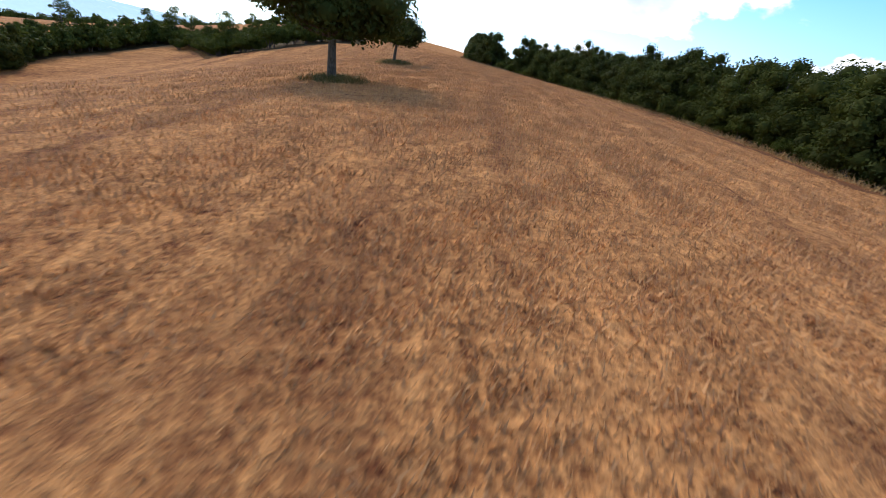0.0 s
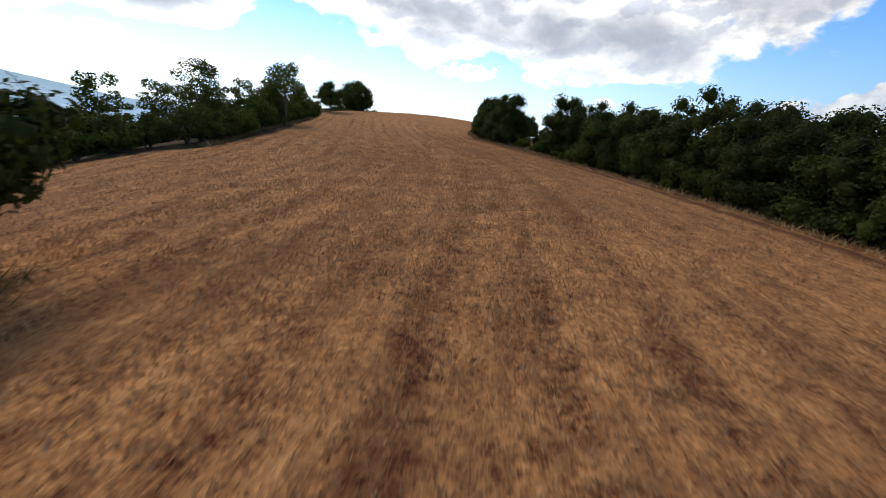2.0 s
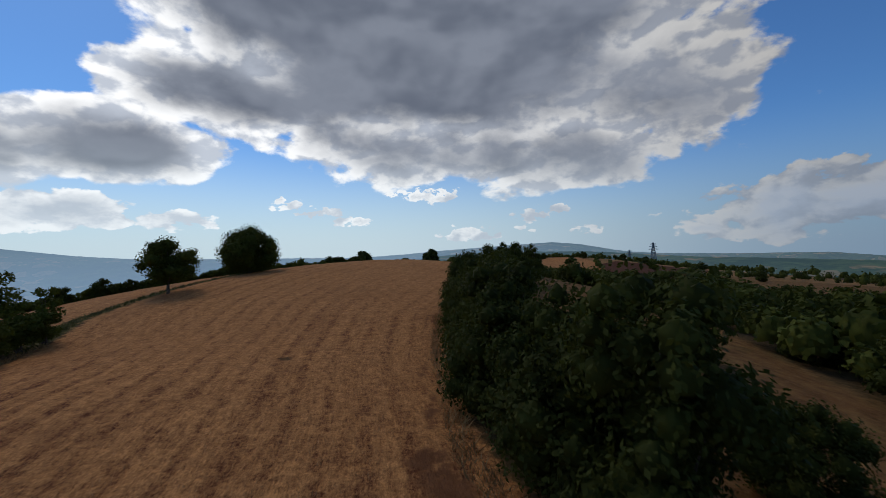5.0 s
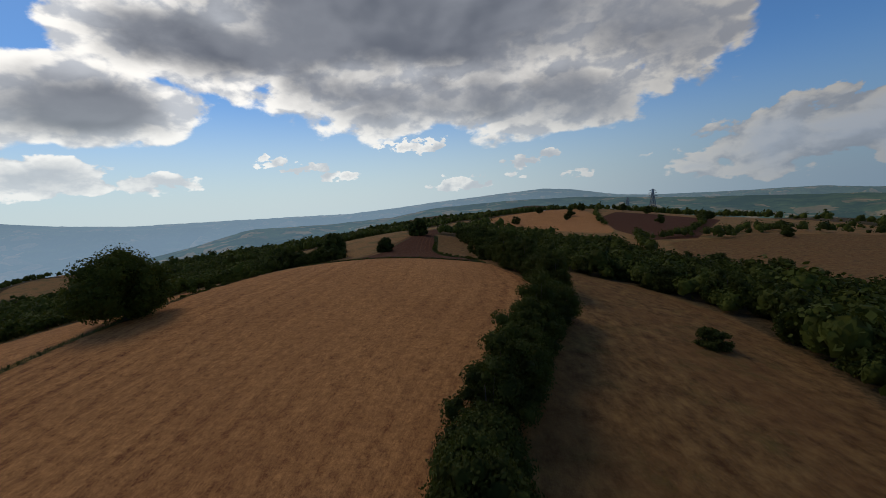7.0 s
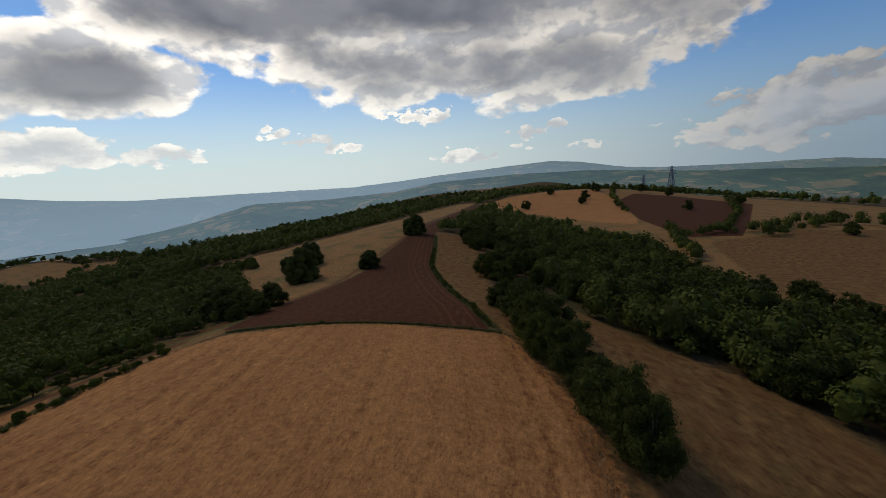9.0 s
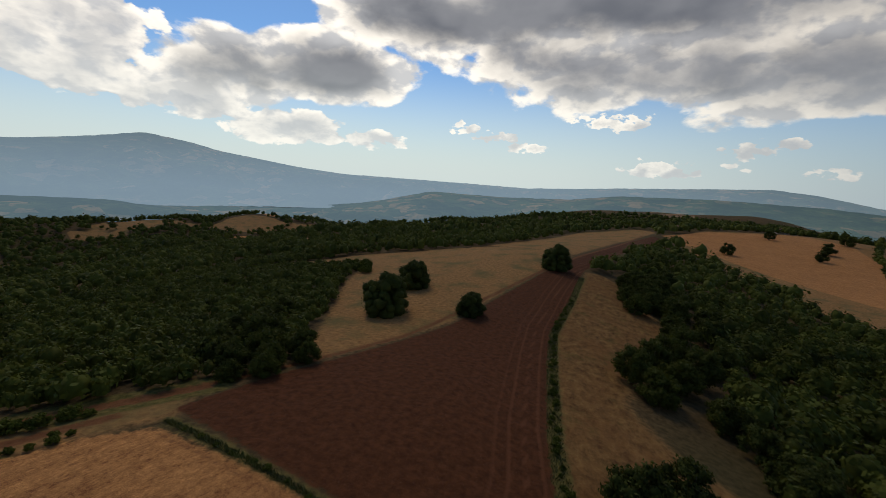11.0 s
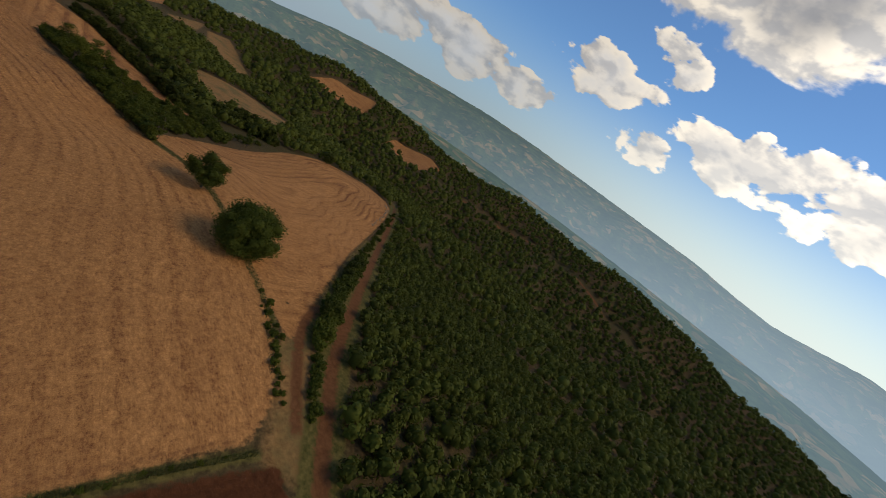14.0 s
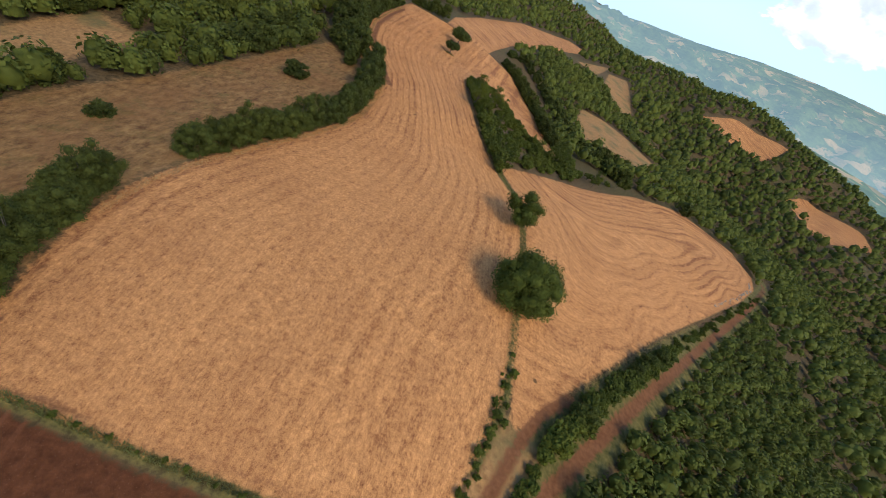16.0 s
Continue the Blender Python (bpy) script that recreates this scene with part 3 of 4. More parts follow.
def grid_faces(nx, ny):
    i, j = np.meshgrid(np.arange(nx - 1), np.arange(ny - 1), indexing="ij")
    a = (i * ny + j).ravel()
    return np.stack([a, a + ny, a + ny + 1, a + 1], axis=1)


def spaced(lo, hi, step, reach, count):
    """Even steps from lo to hi, then wider and wider ones out to +-reach."""
    ratio = 1.03
    for _ in range(60):
        total = step * ratio * (ratio ** count - 1) / (ratio - 1)
        ratio *= (reach / total) ** (1 / count)
    out = np.cumsum(step * ratio ** np.arange(1, count + 1))
    mid = np.arange(lo, hi + 0.01, step)
    return np.concatenate([lo - out[::-1], mid, hi + out])


def build_ground():
    xs = spaced(-112, 48, 1.0, 4800, 125)
    ys = spaced(-20, 345, 1.0, 4600, 125)
    x, y = np.meshgrid(xs, ys, indexing="ij")
    z = ground_z(x, y)
    rng = np.random.default_rng(3)
    near = (np.hypot(x + 30, y - 140) < 260)
    z = z + np.where(near, rng.normal(0, 0.035, z.shape), 0)
    track = 1.1 - np.minimum(line_distance(ROAD, x, y), line_distance(PATH, x, y) + 0.5)
    z = z - 0.16 * smooth(track, -0.4, 0.6)
    soil = joined([SOIL, SOIL_FAR], x, y)
    z = z + 0.05 * smooth(soil, 0, 1) * np.sin(x * 4.2 + 0.3 * y)
    me = array_mesh("ground", np.stack([x.ravel(), y.ravel(), z.ravel()], 1), grid_faces(len(xs), len(ys)))
    hedge, west = line_distance(HEDGE_LINE, x, y), line_distance(WEST_LINE, x, y)
    low = polygon_distance(FIELD_LOW, x, y)
    row = 46 * hedge / np.maximum(hedge + west, 1)
    row = np.where(low > -2, 7.5 + rounded_distance(FIELD_LOW, x, y), row)
    row = np.where((joined(FAR_FIELDS, x, y) > -8) & (polygon_distance(FIELD, x, y) < -7), 0.7 * x + 0.7 * y, row)
    verge = np.maximum(0.7 - line_distance([(-32, 211.8), (-10, 211.2), (7, 210.1)], x, y),
                       np.maximum(1.0 - line_distance([(-37.5, 202), (-40.8, 191), (-41.3, 180), (-42.4, 167), (-42.5, 153), (-40.5, 139), (-35.4, 129)], x, y),
                                  np.maximum(1.1 - line_distance([(6, 212), (4, 222), (0.8, 233), (-4, 256), (-7, 272), (-7.6, 300), (-8.8, 326)], x, y),
                                             np.maximum(2.0 - line_distance([(-47, 195), (-60, 181), (-79, 162), (-103, 139)], x, y), 3.0 - line_distance(ROAD, x, y)))))
    values = {"stubble": joined([FIELD, FIELD_LOW] + FAR_FIELDS, x, y) + 0.7, "soil": soil,
              "dry": joined([MEADOW_WEST, MEADOW_EAST, MEADOW_NORTH, OPEN_EAST] + CLEARINGS + PATCHES, x, y) + 0.5,
              "track": np.max([track, 3.0 - line_distance(HILL_ROAD, x, y), 0.75 - line_distance([(a - 0.9, b) for a, b in HEDGE_EDGE[:8]], x, y), 0.15 - line_distance([(a - 0.5, b) for a, b in HEDGE_EDGE[7:]], x, y), 0.2 - line_distance([(10, 199), (6.8, 209.4), (-7, 210.4), (-30, 210.2)], x, y), 0.8 - line_distance(BANK_PATH, x, y)], axis=0), "verge": verge, "row": row, "along": y,
              "rough": joined([MEADOW_EAST, EAST_FIELD], x, y), "rut": line_distance([(2.5, 211), (0.3, 223), (-3, 234), (-8, 257), (-10.6, 272), (-12, 300), (-12.5, 330), (2, 420)], x, y),
              "reach": np.where(x > 0, np.hypot(x, y - 190), 0)}
    for key, v in values.items():
        a = me.attributes.new(key, "FLOAT", "POINT")
        a.data.foreach_set("value", np.clip(v, -5000, 5000).astype(np.float32).ravel())
    ob = link_mesh("ground", me, GROUND, smooth_faces=True)
    tagged(ob, "harvested hilltop fields, ploughed red soil, dry meadow and wooded slopes", "ground", kind="structure")


build_ground()

# ---- far mountains ----
SKYLINE = [(-180, -5.5), (-140, -5.5), (-100, -4), (-60, -2.2), (-46, -1.9), (-42, -1.5), (-34, -1.6), (-26, -1.5), (-22, -1.2), (-16, -0.1),
           (-12.5, 0.2), (-7, -0.1), (-4, -0.3), (3, -0.7), (8, -1.1), (15, -1.5), (29, -1.2), (40, -1.0), (46, -0.4), (51, 0.4), (55, 1.0),
           (58, 1.8), (62.4, 2.5), (65, 2.0), (68, 1.5), (72.7, 0.9), (75, 0.9), (77, 1.6), (80, 1.8), (84, 1.2), (88, 0.7), (92, 1.0), (98, 1.7), (106, 2.0), (115, 2.3),
           (123, 2.5), (130, 2.4), (137, 1.9), (146, 1.1), (152, 0.2), (158, -1.1), (164, -2.0), (172, -3.5), (180, -5.5)]
FOOTHILLS = [(-180, -7.2), (-100, -6), (-60, -3.4), (-46, -2.6), (-30, -2.2), (-18, -1.4), (-8, -1.3), (3, -1.7), (9, -2.6), (18, -2.9), (28, -2.7),
             (35, -4.3), (47, -6.4), (57, -6.2), (66, -5.0), (80, -4.2), (95, -4.0), (115, -3.6), (135, -3.4), (150, -3.8), (165, -5.0), (180, -7.2)]


def build_range(name, crest, profile, mat, label, seed):
    az = np.radians(np.arange(-180, 180.01, 0.3))
    el = np.interp(np.degrees(az), [p[0] for p in profile], [p[1] for p in profile])
    kernel = np.hanning(9)
    el = np.convolve(np.pad(el, 4, mode="wrap"), kernel / kernel.sum(), "valid")
    s = np.concatenate([np.linspace(0, 1, 44), np.linspace(1.03, 1.12, 4)])
    top = 32 + crest * np.tan(np.radians(el))
    base = -190.0
    rows = []
    for k, u in enumerate(s):
        r = crest * (0.52 + 0.48 * u)
        rise = u ** 1.25 if u <= 1 else 1 - (u - 1) * 3
        h = base + (top - base) * rise
        rows.append(np.stack([-np.sin(az) * r, 190 + np.cos(az) * r, h], 1))
    v = np.array(rows)
    for i in range(v.shape[0]):
        for j in range(v.shape[1]):
            q = Vector((v[i, j, 0] * 0.0022, v[i, j, 1] * 0.0022, seed))
            amount = 0.032 * crest * (1.0 - s[i]) * min(1, s[i] * 4) if s[i] < 1 else 0
            v[i, j, 2] += amount * (1.1 - abs(2.2 * noise.fractal(q, 0.9, 2.1, 5))) + 0.0009 * crest * noise.fractal(q * 9, 1.0, 2.0, 2)
    me = array_mesh(name, v.reshape(-1, 3), grid_faces(v.shape[0], v.shape[1]))
    tagged(link_mesh(name, me, mat, smooth_faces=True), label, "mountains", kind="structure")


build_range("backdrop", 4300, SKYLINE, FAR_HAZED, "mountain ridges with painted blue haze along the far horizon", 3.0)
build_range("backdrop", 2300, FOOTHILLS, MID_HAZED, "green foothills with patches of dry fields and painted haze", 8.0)


# ---- trees ----
def tube(points, radii, sides=8):
    verts, faces = [], []
    for i, (p, r) in enumerate(zip(points, radii)):
        p = Vector(p)
        d = (Vector(points[min(i + 1, len(points) - 1)]) - Vector(points[max(i - 1, 0)])).normalized()
        a = d.orthogonal().normalized()
        b = d.cross(a)
        for k in range(sides):
            t = 2 * math.pi * k / sides
            verts.append(p + (a * math.cos(t) + b * math.sin(t)) * r * (1 + 0.12 * math.sin(3 * t + i)))
    for i in range(len(points) - 1):
        for k in range(sides):
            faces.append((i * sides + k, i * sides + (k + 1) % sides, (i + 1) * sides + (k + 1) % sides, (i + 1) * sides + k))
    return verts, faces


def leaf_cloud(rng, centres, radii, counts, size):
    """Small bent leaf sprays scattered in lumps: arrays of verts and quads."""
    c = np.repeat(centres, counts, axis=0)
    r = np.repeat(radii, counts)
    n = len(c)
    d = rng.normal(size=(n, 3))
    d /= np.linalg.norm(d, axis=1)[:, None]
    p = c + d * (r * rng.uniform(0.35, 1.0, n) ** 0.6)[:, None] * np.array([1, 1, 0.82])
    nrm = d * 1.0 + rng.normal(size=(n, 3)) * 0.5 + np.array([0, 0, 0.3])
    nrm /= np.linalg.norm(nrm, axis=1)[:, None]
    a = np.cross(nrm, rng.normal(size=(n, 3)))
    a /= np.linalg.norm(a, axis=1)[:, None]
    b = np.cross(nrm, a)
    w = (size * rng.uniform(0.6, 1.3, n))[:, None]
    v = np.stack([p - a * w, p - b * w * 0.55 + nrm * w * 0.15, p + a * w, p + b * w * 0.55 - nrm * w * 0.2], axis=1)
    return v.reshape(-1, 3), np.arange(4 * n).reshape(n, 4)


def crown_lumps(rng, height, radius, bottom, lumps, flat=1.0):
    """Centres and sizes of the lumps that make up a crown."""
    mid, half = (height + bottom) / 2, (height - bottom) / 2
    out = []
    for i in range(lumps):
        d = rng.normal(size=3)
        d /= np.linalg.norm(d)
        size = radius * rng.uniform(0.22, 0.38)
        k = rng.uniform(0.72, 1.06)
        p = d * np.array([radius - size, radius - size, max(0.2, half - 0.75 * size) * flat]) * k
        if p[2] < -half * 0.4:
            p[2] *= 0.7
        spread = 1 + 0.18 * (0.3 - p[2] / max(half, 0.1))
        out.append((p[0] * spread, p[1] * spread, mid + p[2], size))
    out.append((0, 0, mid, radius * 0.5))
    return np.array(out)


def crown_cores(rng, lumps, share):
    """Low lumpy balls inside the lumps, so that a crown is dense: arrays of verts and quads."""
    up, turn = np.meshgrid(np.radians([-80.0, -30.0, 25.0, 82.0]), np.arange(7) * 2 * math.pi / 7, indexing="ij")
    ball = np.stack([np.cos(up) * np.cos(turn), np.cos(up) * np.sin(turn), np.sin(up) * 0.85], -1).reshape(-1, 3)
    size = lumps[:, 3][:, None, None] * share * rng.uniform(0.75, 1.1, (len(lumps), len(ball)))[:, :, None]
    v = (lumps[:, None, :3] + ball[None] * size).reshape(-1, 3)
    i, j = np.meshgrid(np.arange(3), np.arange(7), indexing="ij")
    quad = np.stack([i * 7 + j, i * 7 + (j + 1) % 7, (i + 1) * 7 + (j + 1) % 7, (i + 1) * 7 + j], -1).reshape(-1, 4)
    return v, (quad[None] + (np.arange(len(lumps)) * len(ball))[:, None, None]).reshape(-1, 4)


def tree_model(name, label, height, radius, bottom, trunk, lumps, leaves, size, leaf, seed, limbs=6, category="tree", dense=0.56):
    """A tree standing at the origin: trunk with limbs, and a crown of leaf sprays."""
    rng = np.random.default_rng(seed)
    top = thing(name, (0, 0, 0), label, category)
    c = crown_lumps(rng, height, radius, bottom, lumps)
    share = c[:, 3] ** 2
    counts = np.maximum(4, (leaves * share / share.sum()).astype(int))
    v, f = leaf_cloud(rng, c[:, :3], c[:, 3], counts, size)
    if dense:
        cv, cf = crown_cores(rng, c, dense)
        f = np.concatenate([cf, f + len(cv)])
        v = np.concatenate([cv, v])
    if bottom < 0:
        v[:, 2] = np.maximum(v[:, 2], 0.05 + 0.2 * rng.uniform(size=len(v)))
    crown = link_mesh("crown", array_mesh("crown", v, f), leaf, top)
    fork = bottom + 0.18 * (height - bottom)
    lean = rng.normal(0, 0.12, 2)
    pts = [(0, 0, -0.3), (0.02, 0, 0.15), (lean[0] * 0.5, lean[1] * 0.5, fork * 0.6), (lean[0], lean[1], fork), (lean[0] * 1.4, lean[1] * 1.4, height * 0.72)]
    verts, faces = tube(pts, [trunk * 1.5, trunk * 1.1, trunk * 0.9, trunk * 0.75, trunk * 0.2], 10)
    order = rng.permutation(lumps)[:limbs]
    for k in order:
        e = c[k]
        start = Vector((lean[0], lean[1], fork * rng.uniform(0.85, 1.1)))
        end = Vector(e[:3])
        bend = start.lerp(end, 0.5) + Vector((0, 0, -0.15 * radius))
        lv, lf = tube([start, bend, end], [trunk * 0.45, trunk * 0.28, trunk * 0.08], 6)
        faces += [tuple(i + len(verts) for i in q) for q in lf]
        verts += lv
    mesh_object("trunk", verts, faces, BARK, top, smooth_faces=True)
    return top


def shrub_model(name, label, height, radius, lumps, leaves, size, leaf, seed, category="shrub"):
    rng = np.random.default_rng(seed)
    top = thing(name, (0, 0, 0), label, category)
    c = crown_lumps(rng, height, radius, 0.1, lumps, 0.9)
    share = c[:, 3] ** 2
    counts = np.maximum(4, (leaves * share / share.sum()).astype(int))
    v, f = leaf_cloud(rng, c[:, :3], c[:, 3], counts, size)
    cv, cf = crown_cores(rng, c, 0.55)
    f = np.concatenate([cf, f + len(cv)])
    v = np.concatenate([cv, v])
    v[:, 2] = np.maximum(v[:, 2], -0.1)
    link_mesh("foliage", array_mesh("foliage", v, f), leaf, top)
    verts, faces = [], []
    for k in range(4):
        e = c[k]
        sv, sf = tube([(0.1 * k - 0.15, 0.08 * (k % 2), -0.2), (e[0] * 0.4, e[1] * 0.4, e[2] * 0.6), tuple(e[:3])], [0.06, 0.045, 0.015], 5)
        faces += [tuple(i + len(verts) for i in q) for q in sf]
        verts += sv
    mesh_object("stem", verts, faces, BARK, top)
    return top


def stand(model, x, y, scale=1.0, turn=0.0, sink=0.0, tall=1.0):
    ob = copy_thing(model, pose(x, y, gz(x, y) - sink, 0, 0, turn))
    ob.scale = (scale, scale, scale * tall)
    return ob


def place_first(model, x, y, scale=1.0, turn=0.0):
    model.location = (x, y, gz(x, y))
    model.rotation_euler = (0, 0, radians(turn))
    model.scale = (scale, scale, scale)
    return model


rnd = random.Random(11)

# the two lone oaks passed at the start, and the pair on the crest
lone = tree_model("oak_tree", "lone dark green oak on a tuft of grass in stubble", 7.6, 5.0, 1.7, 0.26, 50, 14000, 0.15, LEAF_OAK, 21, 9, dense=0.55)
place_first(lone, -8.0, 26.6, 1.0, 40)
lone_b = tree_model("oak_tree", "smaller round-crowned oak in the stubble field", 5.4, 3.5, 1.35, 0.17, 44, 11000, 0.12, LEAF_OAK, 5, 8, dense=0.55)
place_first(lone_b, -8.0, 49.0, 1.0, 10)
crest = tree_model("oak_tree", "broad full-crowned oak on the grass strip between fields", 9.6, 6.5, -1.6, 0.3, 84, 24000, 0.17, LEAF_SHRUB, 33, 6)
place_first(crest, -41.2, 175.2, 1.0, 0)
crest_b = tree_model("oak_tree", "open-crowned oak with bare lower trunk on the grass strip", 8.2, 4.7, 0.2, 0.2, 40, 9000, 0.15, LEAF_SHRUB, 40, 8)
place_first(crest_b, -40.6, 152.3, 1.0, 60)

# models that repeat in hedges and wood edges
OAKS = [tree_model("oak_tree", "bushy dark green oak in a dense row", h, r, b, 0.16, 36, 3600, 0.20, LEAF_OAK, s, 3)
        for h, r, b, s in ((6.4, 3.7, -1.4, 51), (5.8, 3.5, -1.4, 52), (7.2, 3.4, -1.0, 53), (5.2, 3.3, -1.4, 54))]
DENSE = [tree_model("hedge_oak", "bushy dark green oak in the hedge beside the field", h, r, b, 0.16, 44, 9500, 0.118, LEAF_OAK, s, 4)
         for h, r, b, s in ((6.8, 3.4, -1.6, 81), (6.2, 3.5, -1.6, 82), (7.4, 3.2, -1.2, 83))]
CLOSE = [tree_model("hedge_oak", "dense leafy oak at the red earth edge of the field", h, r, b, 0.16, 48, 12000, 0.105, LEAF_OAK, s, 8)
         for h, r, b, s in ((7.2, 3.4, -1.0, 101), (6.4, 3.6, -1.2, 102))]
ROUND = [tree_model("oak_tree", "round dark oak standing alone in dry grass", h, r, b, 0.25, 100, 11000, 0.16, LEAF_OAK, s, 4, dense=0.75)
         for h, r, b, s in ((8.4, 5.4, -3.0, 91), (7.6, 4.9, -2.4, 92))]
AIRY = [tree_model("oak_tree", "tall airy oak rising out of the shrubs", h, r, b, 0.13, 30, 3800, 0.125, LEAF_SHRUB, s, 12, dense=0)
        for h, r, b, s in ((8.4, 3.0, 1.6, 95), (7.0, 2.6, 1.4, 96))]
SLIM = [tree_model("elm_tree", "slim airy young tree rising out of the shrubs", h, r, 0.8, 0.07, 16, 1500, 0.13, LEAF_SHRUB, s, 7, dense=0)
        for h, r, s in ((6.4, 1.7, 61), (5.2, 1.4, 62))]
SHRUBS = [shrub_model("shrub", "low rounded green shrub", h, r, 16, 2600, 0.095, LEAF_SHRUB, s)
          for h, r, s in ((2.4, 1.8, 71), (1.9, 1.7, 72), (3.0, 1.8, 73))]
BUSHES = [shrub_model("bush", "rounded leafy bush at the edge of a wood or track", h, r, 14, 800, 0.2, LEAF_SHRUB, s, "bush")
          for h, r, s in ((2.4, 1.9, 75), (2.8, 1.8, 76))]
for i, model in enumerate(OAKS + DENSE + CLOSE + SLIM + SHRUBS + AIRY + BUSHES):
    place_first(model, 33 + 3.0 * (i % 3), 62 + 3.2 * (i // 3))
place_first(ROUND[0], -41.0, 261.3, 1.1, 30)
place_first(ROUND[1], -47.4, 284.2, 1.06, 80)


def along(line, step, jitter, seed):
    """Points along a line, about step metres apart, with a little scatter."""
    r = random.Random(seed)
    out = []
    for (ax, ay), (bx, by) in zip(line, line[1:]):
        n = max(1, round(math.hypot(bx - ax, by - ay) / step))
        for k in range(n):
            t = (k + 0.5) / n
            out.append((ax + (bx - ax) * t + r.uniform(-jitter, jitter), ay + (by - ay) * t + r.uniform(-jitter, jitter)))
    return out


def row_of(models, line, step, jitter, seed, lo, hi, group, label="", tall=1.0):
    r = random.Random(seed)
    for x, y in along(line, step, jitter, seed):
        ob = stand(r.choice(models), x, y, r.uniform(lo, hi), r.uniform(0, 360), 0.1, tall * r.uniform(0.9, 1.12))
        tagged(ob, label, "", group)


# the hedge on the east side of the field
row_of(DENSE, [(25.3, 14), (25.3, 40), (23.8, 64), (19.8, 82), (14.5, 95)], 2.8, 0.7, 1, 0.9, 1.14, "hedge trees")
row_of(CLOSE, [(31, 10), (30, 45), (28, 68), (24, 86)], 3.2, 1.0, 2, 0.95, 1.18, "hedge trees")
row_of(CLOSE, [(6.4, 108), (3.6, 115), (1.9, 126)], 2.8, 0.5, 3, 0.95, 1.12, "hedge trees")
row_of(DENSE, [(1.8, 127), (0.8, 138), (2.2, 147), (5.0, 156), (9.0, 166), (12.6, 174)], 2.7, 0.4, 4, 0.82, 0.98, "hedge trees")
row_of(DENSE, [(15.3, 184), (15.2, 191), (13.3, 200), (10.6, 208)], 2.6, 0.6, 5, 0.8, 1.0, "hedge trees")
row_of(SHRUBS, [(10.5, 99), (7.2, 105.5)], 2.0, 0.7, 6, 0.6, 0.9, "hedge shrubs")
row_of(CLOSE, [(20, 92.5), (15.5, 97.5), (12.3, 102.5)], 2.4, 0.5, 7, 0.98, 1.16, "hedge trees")
row_of(SHRUBS, [(24, 8), (23.6, 40), (22.4, 64), (18.5, 81), (13, 94), (9, 101)], 2.6, 0.5, 31, 0.5, 0.8, "hedge shrubs")
for x, y, s in ((12.5, 107, 0.7), (14.5, 104.5, 0.8), (11.5, 111.5, 0.62), (17.5, 101, 0.85), (21, 97, 0.85)):
    tagged(stand(CLOSE[1], x, y, s, x * 23), "", "", "hedge trees")
# the strip of shrubs on the west side
STRIP = [(-18.5, 73), (-22.5, 90), (-26, 103), (-29.5, 116), (-36.5, 127), (-63, 97), (-96, 66), (-80, 70), (-60, 84), (-47, 78), (-37, 64)]
r = random.Random(8)
count = 0
while count < 150:
    x, y = r.uniform(-94, -18), r.uniform(62, 128)
    if polygon_distance(STRIP, np.array([x]), np.array([y]))[0] > 0.6:
        model = r.choice(SHRUBS) if r.random() < 0.86 else r.choice(SLIM)
        tagged(stand(model, x, y, r.uniform(0.75, 1.25), r.uniform(0, 360), 0.1), "", "", "shrub strip")
        count += 1
for x, y, s in ((-24, 80, 0.9), (-24.2, 96.3, 1.2), (-27, 99, 0.9), (-34, 96, 0.9), (-50, 92, 0.8)):
    tagged(stand(r.choice(AIRY), x, y, s, r.uniform(0, 360), 0.1), "", "", "shrub strip")
for x, y, s in ((-26, 90, 1.0), (-33, 92, 1.1), (-28.5, 98, 0.9), (-40, 84, 0.9), (-55, 88, 1.0), (-31, 112, 0.75), (-34, 118, 0.8), (-37.4, 129, 1.15), (-35, 130.6, 1.05), (-30, 84, 1.0)):
    tagged(stand(r.choice(SLIM), x, y, s, r.uniform(0, 360), 0.1), "", "", "shrub strip")
row_of(OAKS[3:] + AIRY[1:], [(-28, 94), (-30.5, 102), (-34, 116)], 3.4, 0.9, 45, 0.5, 0.75, "shrub strip")
row_of(SHRUBS, [(-20, 75), (-23.4, 85), (-27.4, 101), (-31.4, 118), (-36.6, 131)], 1.3, 0.6, 32, 0.9, 1.5, "shrub strip")
row_of(SHRUBS, [(-22, 72), (-29, 65), (-37, 66), (-47, 80), (-60, 92)], 1.4, 0.6, 33, 0.9, 1.4, "shrub strip")
row_of(BUSHES, [(-58, 28), (-64, 58), (-64, 70), (-60, 92)], 1.5, 0.7, 36, 1.1, 1.6, "wood edge shrubs")
row_of(BUSHES, [(-67, 56), (-67, 72), (-64, 94)], 1.8, 0.9, 37, 1.2, 1.7, "wood edge shrubs")
row_of(SLIM, [(-64, 58), (-65, 72), (-61, 93)], 4.0, 1.2, 38, 0.8, 1.05, "wood edge trees")
# hedge row west of the first field and clearings
row_of(OAKS, [(-32, -9), (-41, -4), (-55, 28), (-61, 58), (-68, 62)], 3.0, 1.0, 9, 0.8, 1.1, "wood edge trees")
row_of(OAKS, [(-78, 40), (-86, 50), (-98, 62)], 3.0, 1.5, 10, 0.8, 1.1, "wood edge trees")
row_of(OAKS, [(4, -12), (24, -8)], 3.6, 1.0, 35, 0.8, 1.1, "wood edge trees")
# trees in the west meadow
for x, y, s, k in ((-24.5, 269.7, 0.74, 1), (-18.0, 328.6, 1.08, 0)):
    tagged(stand(ROUND[k], x, y, s, 50 * k + x, 0.2), "round dark oak standing alone in dry grass", "tree", "meadow oaks")
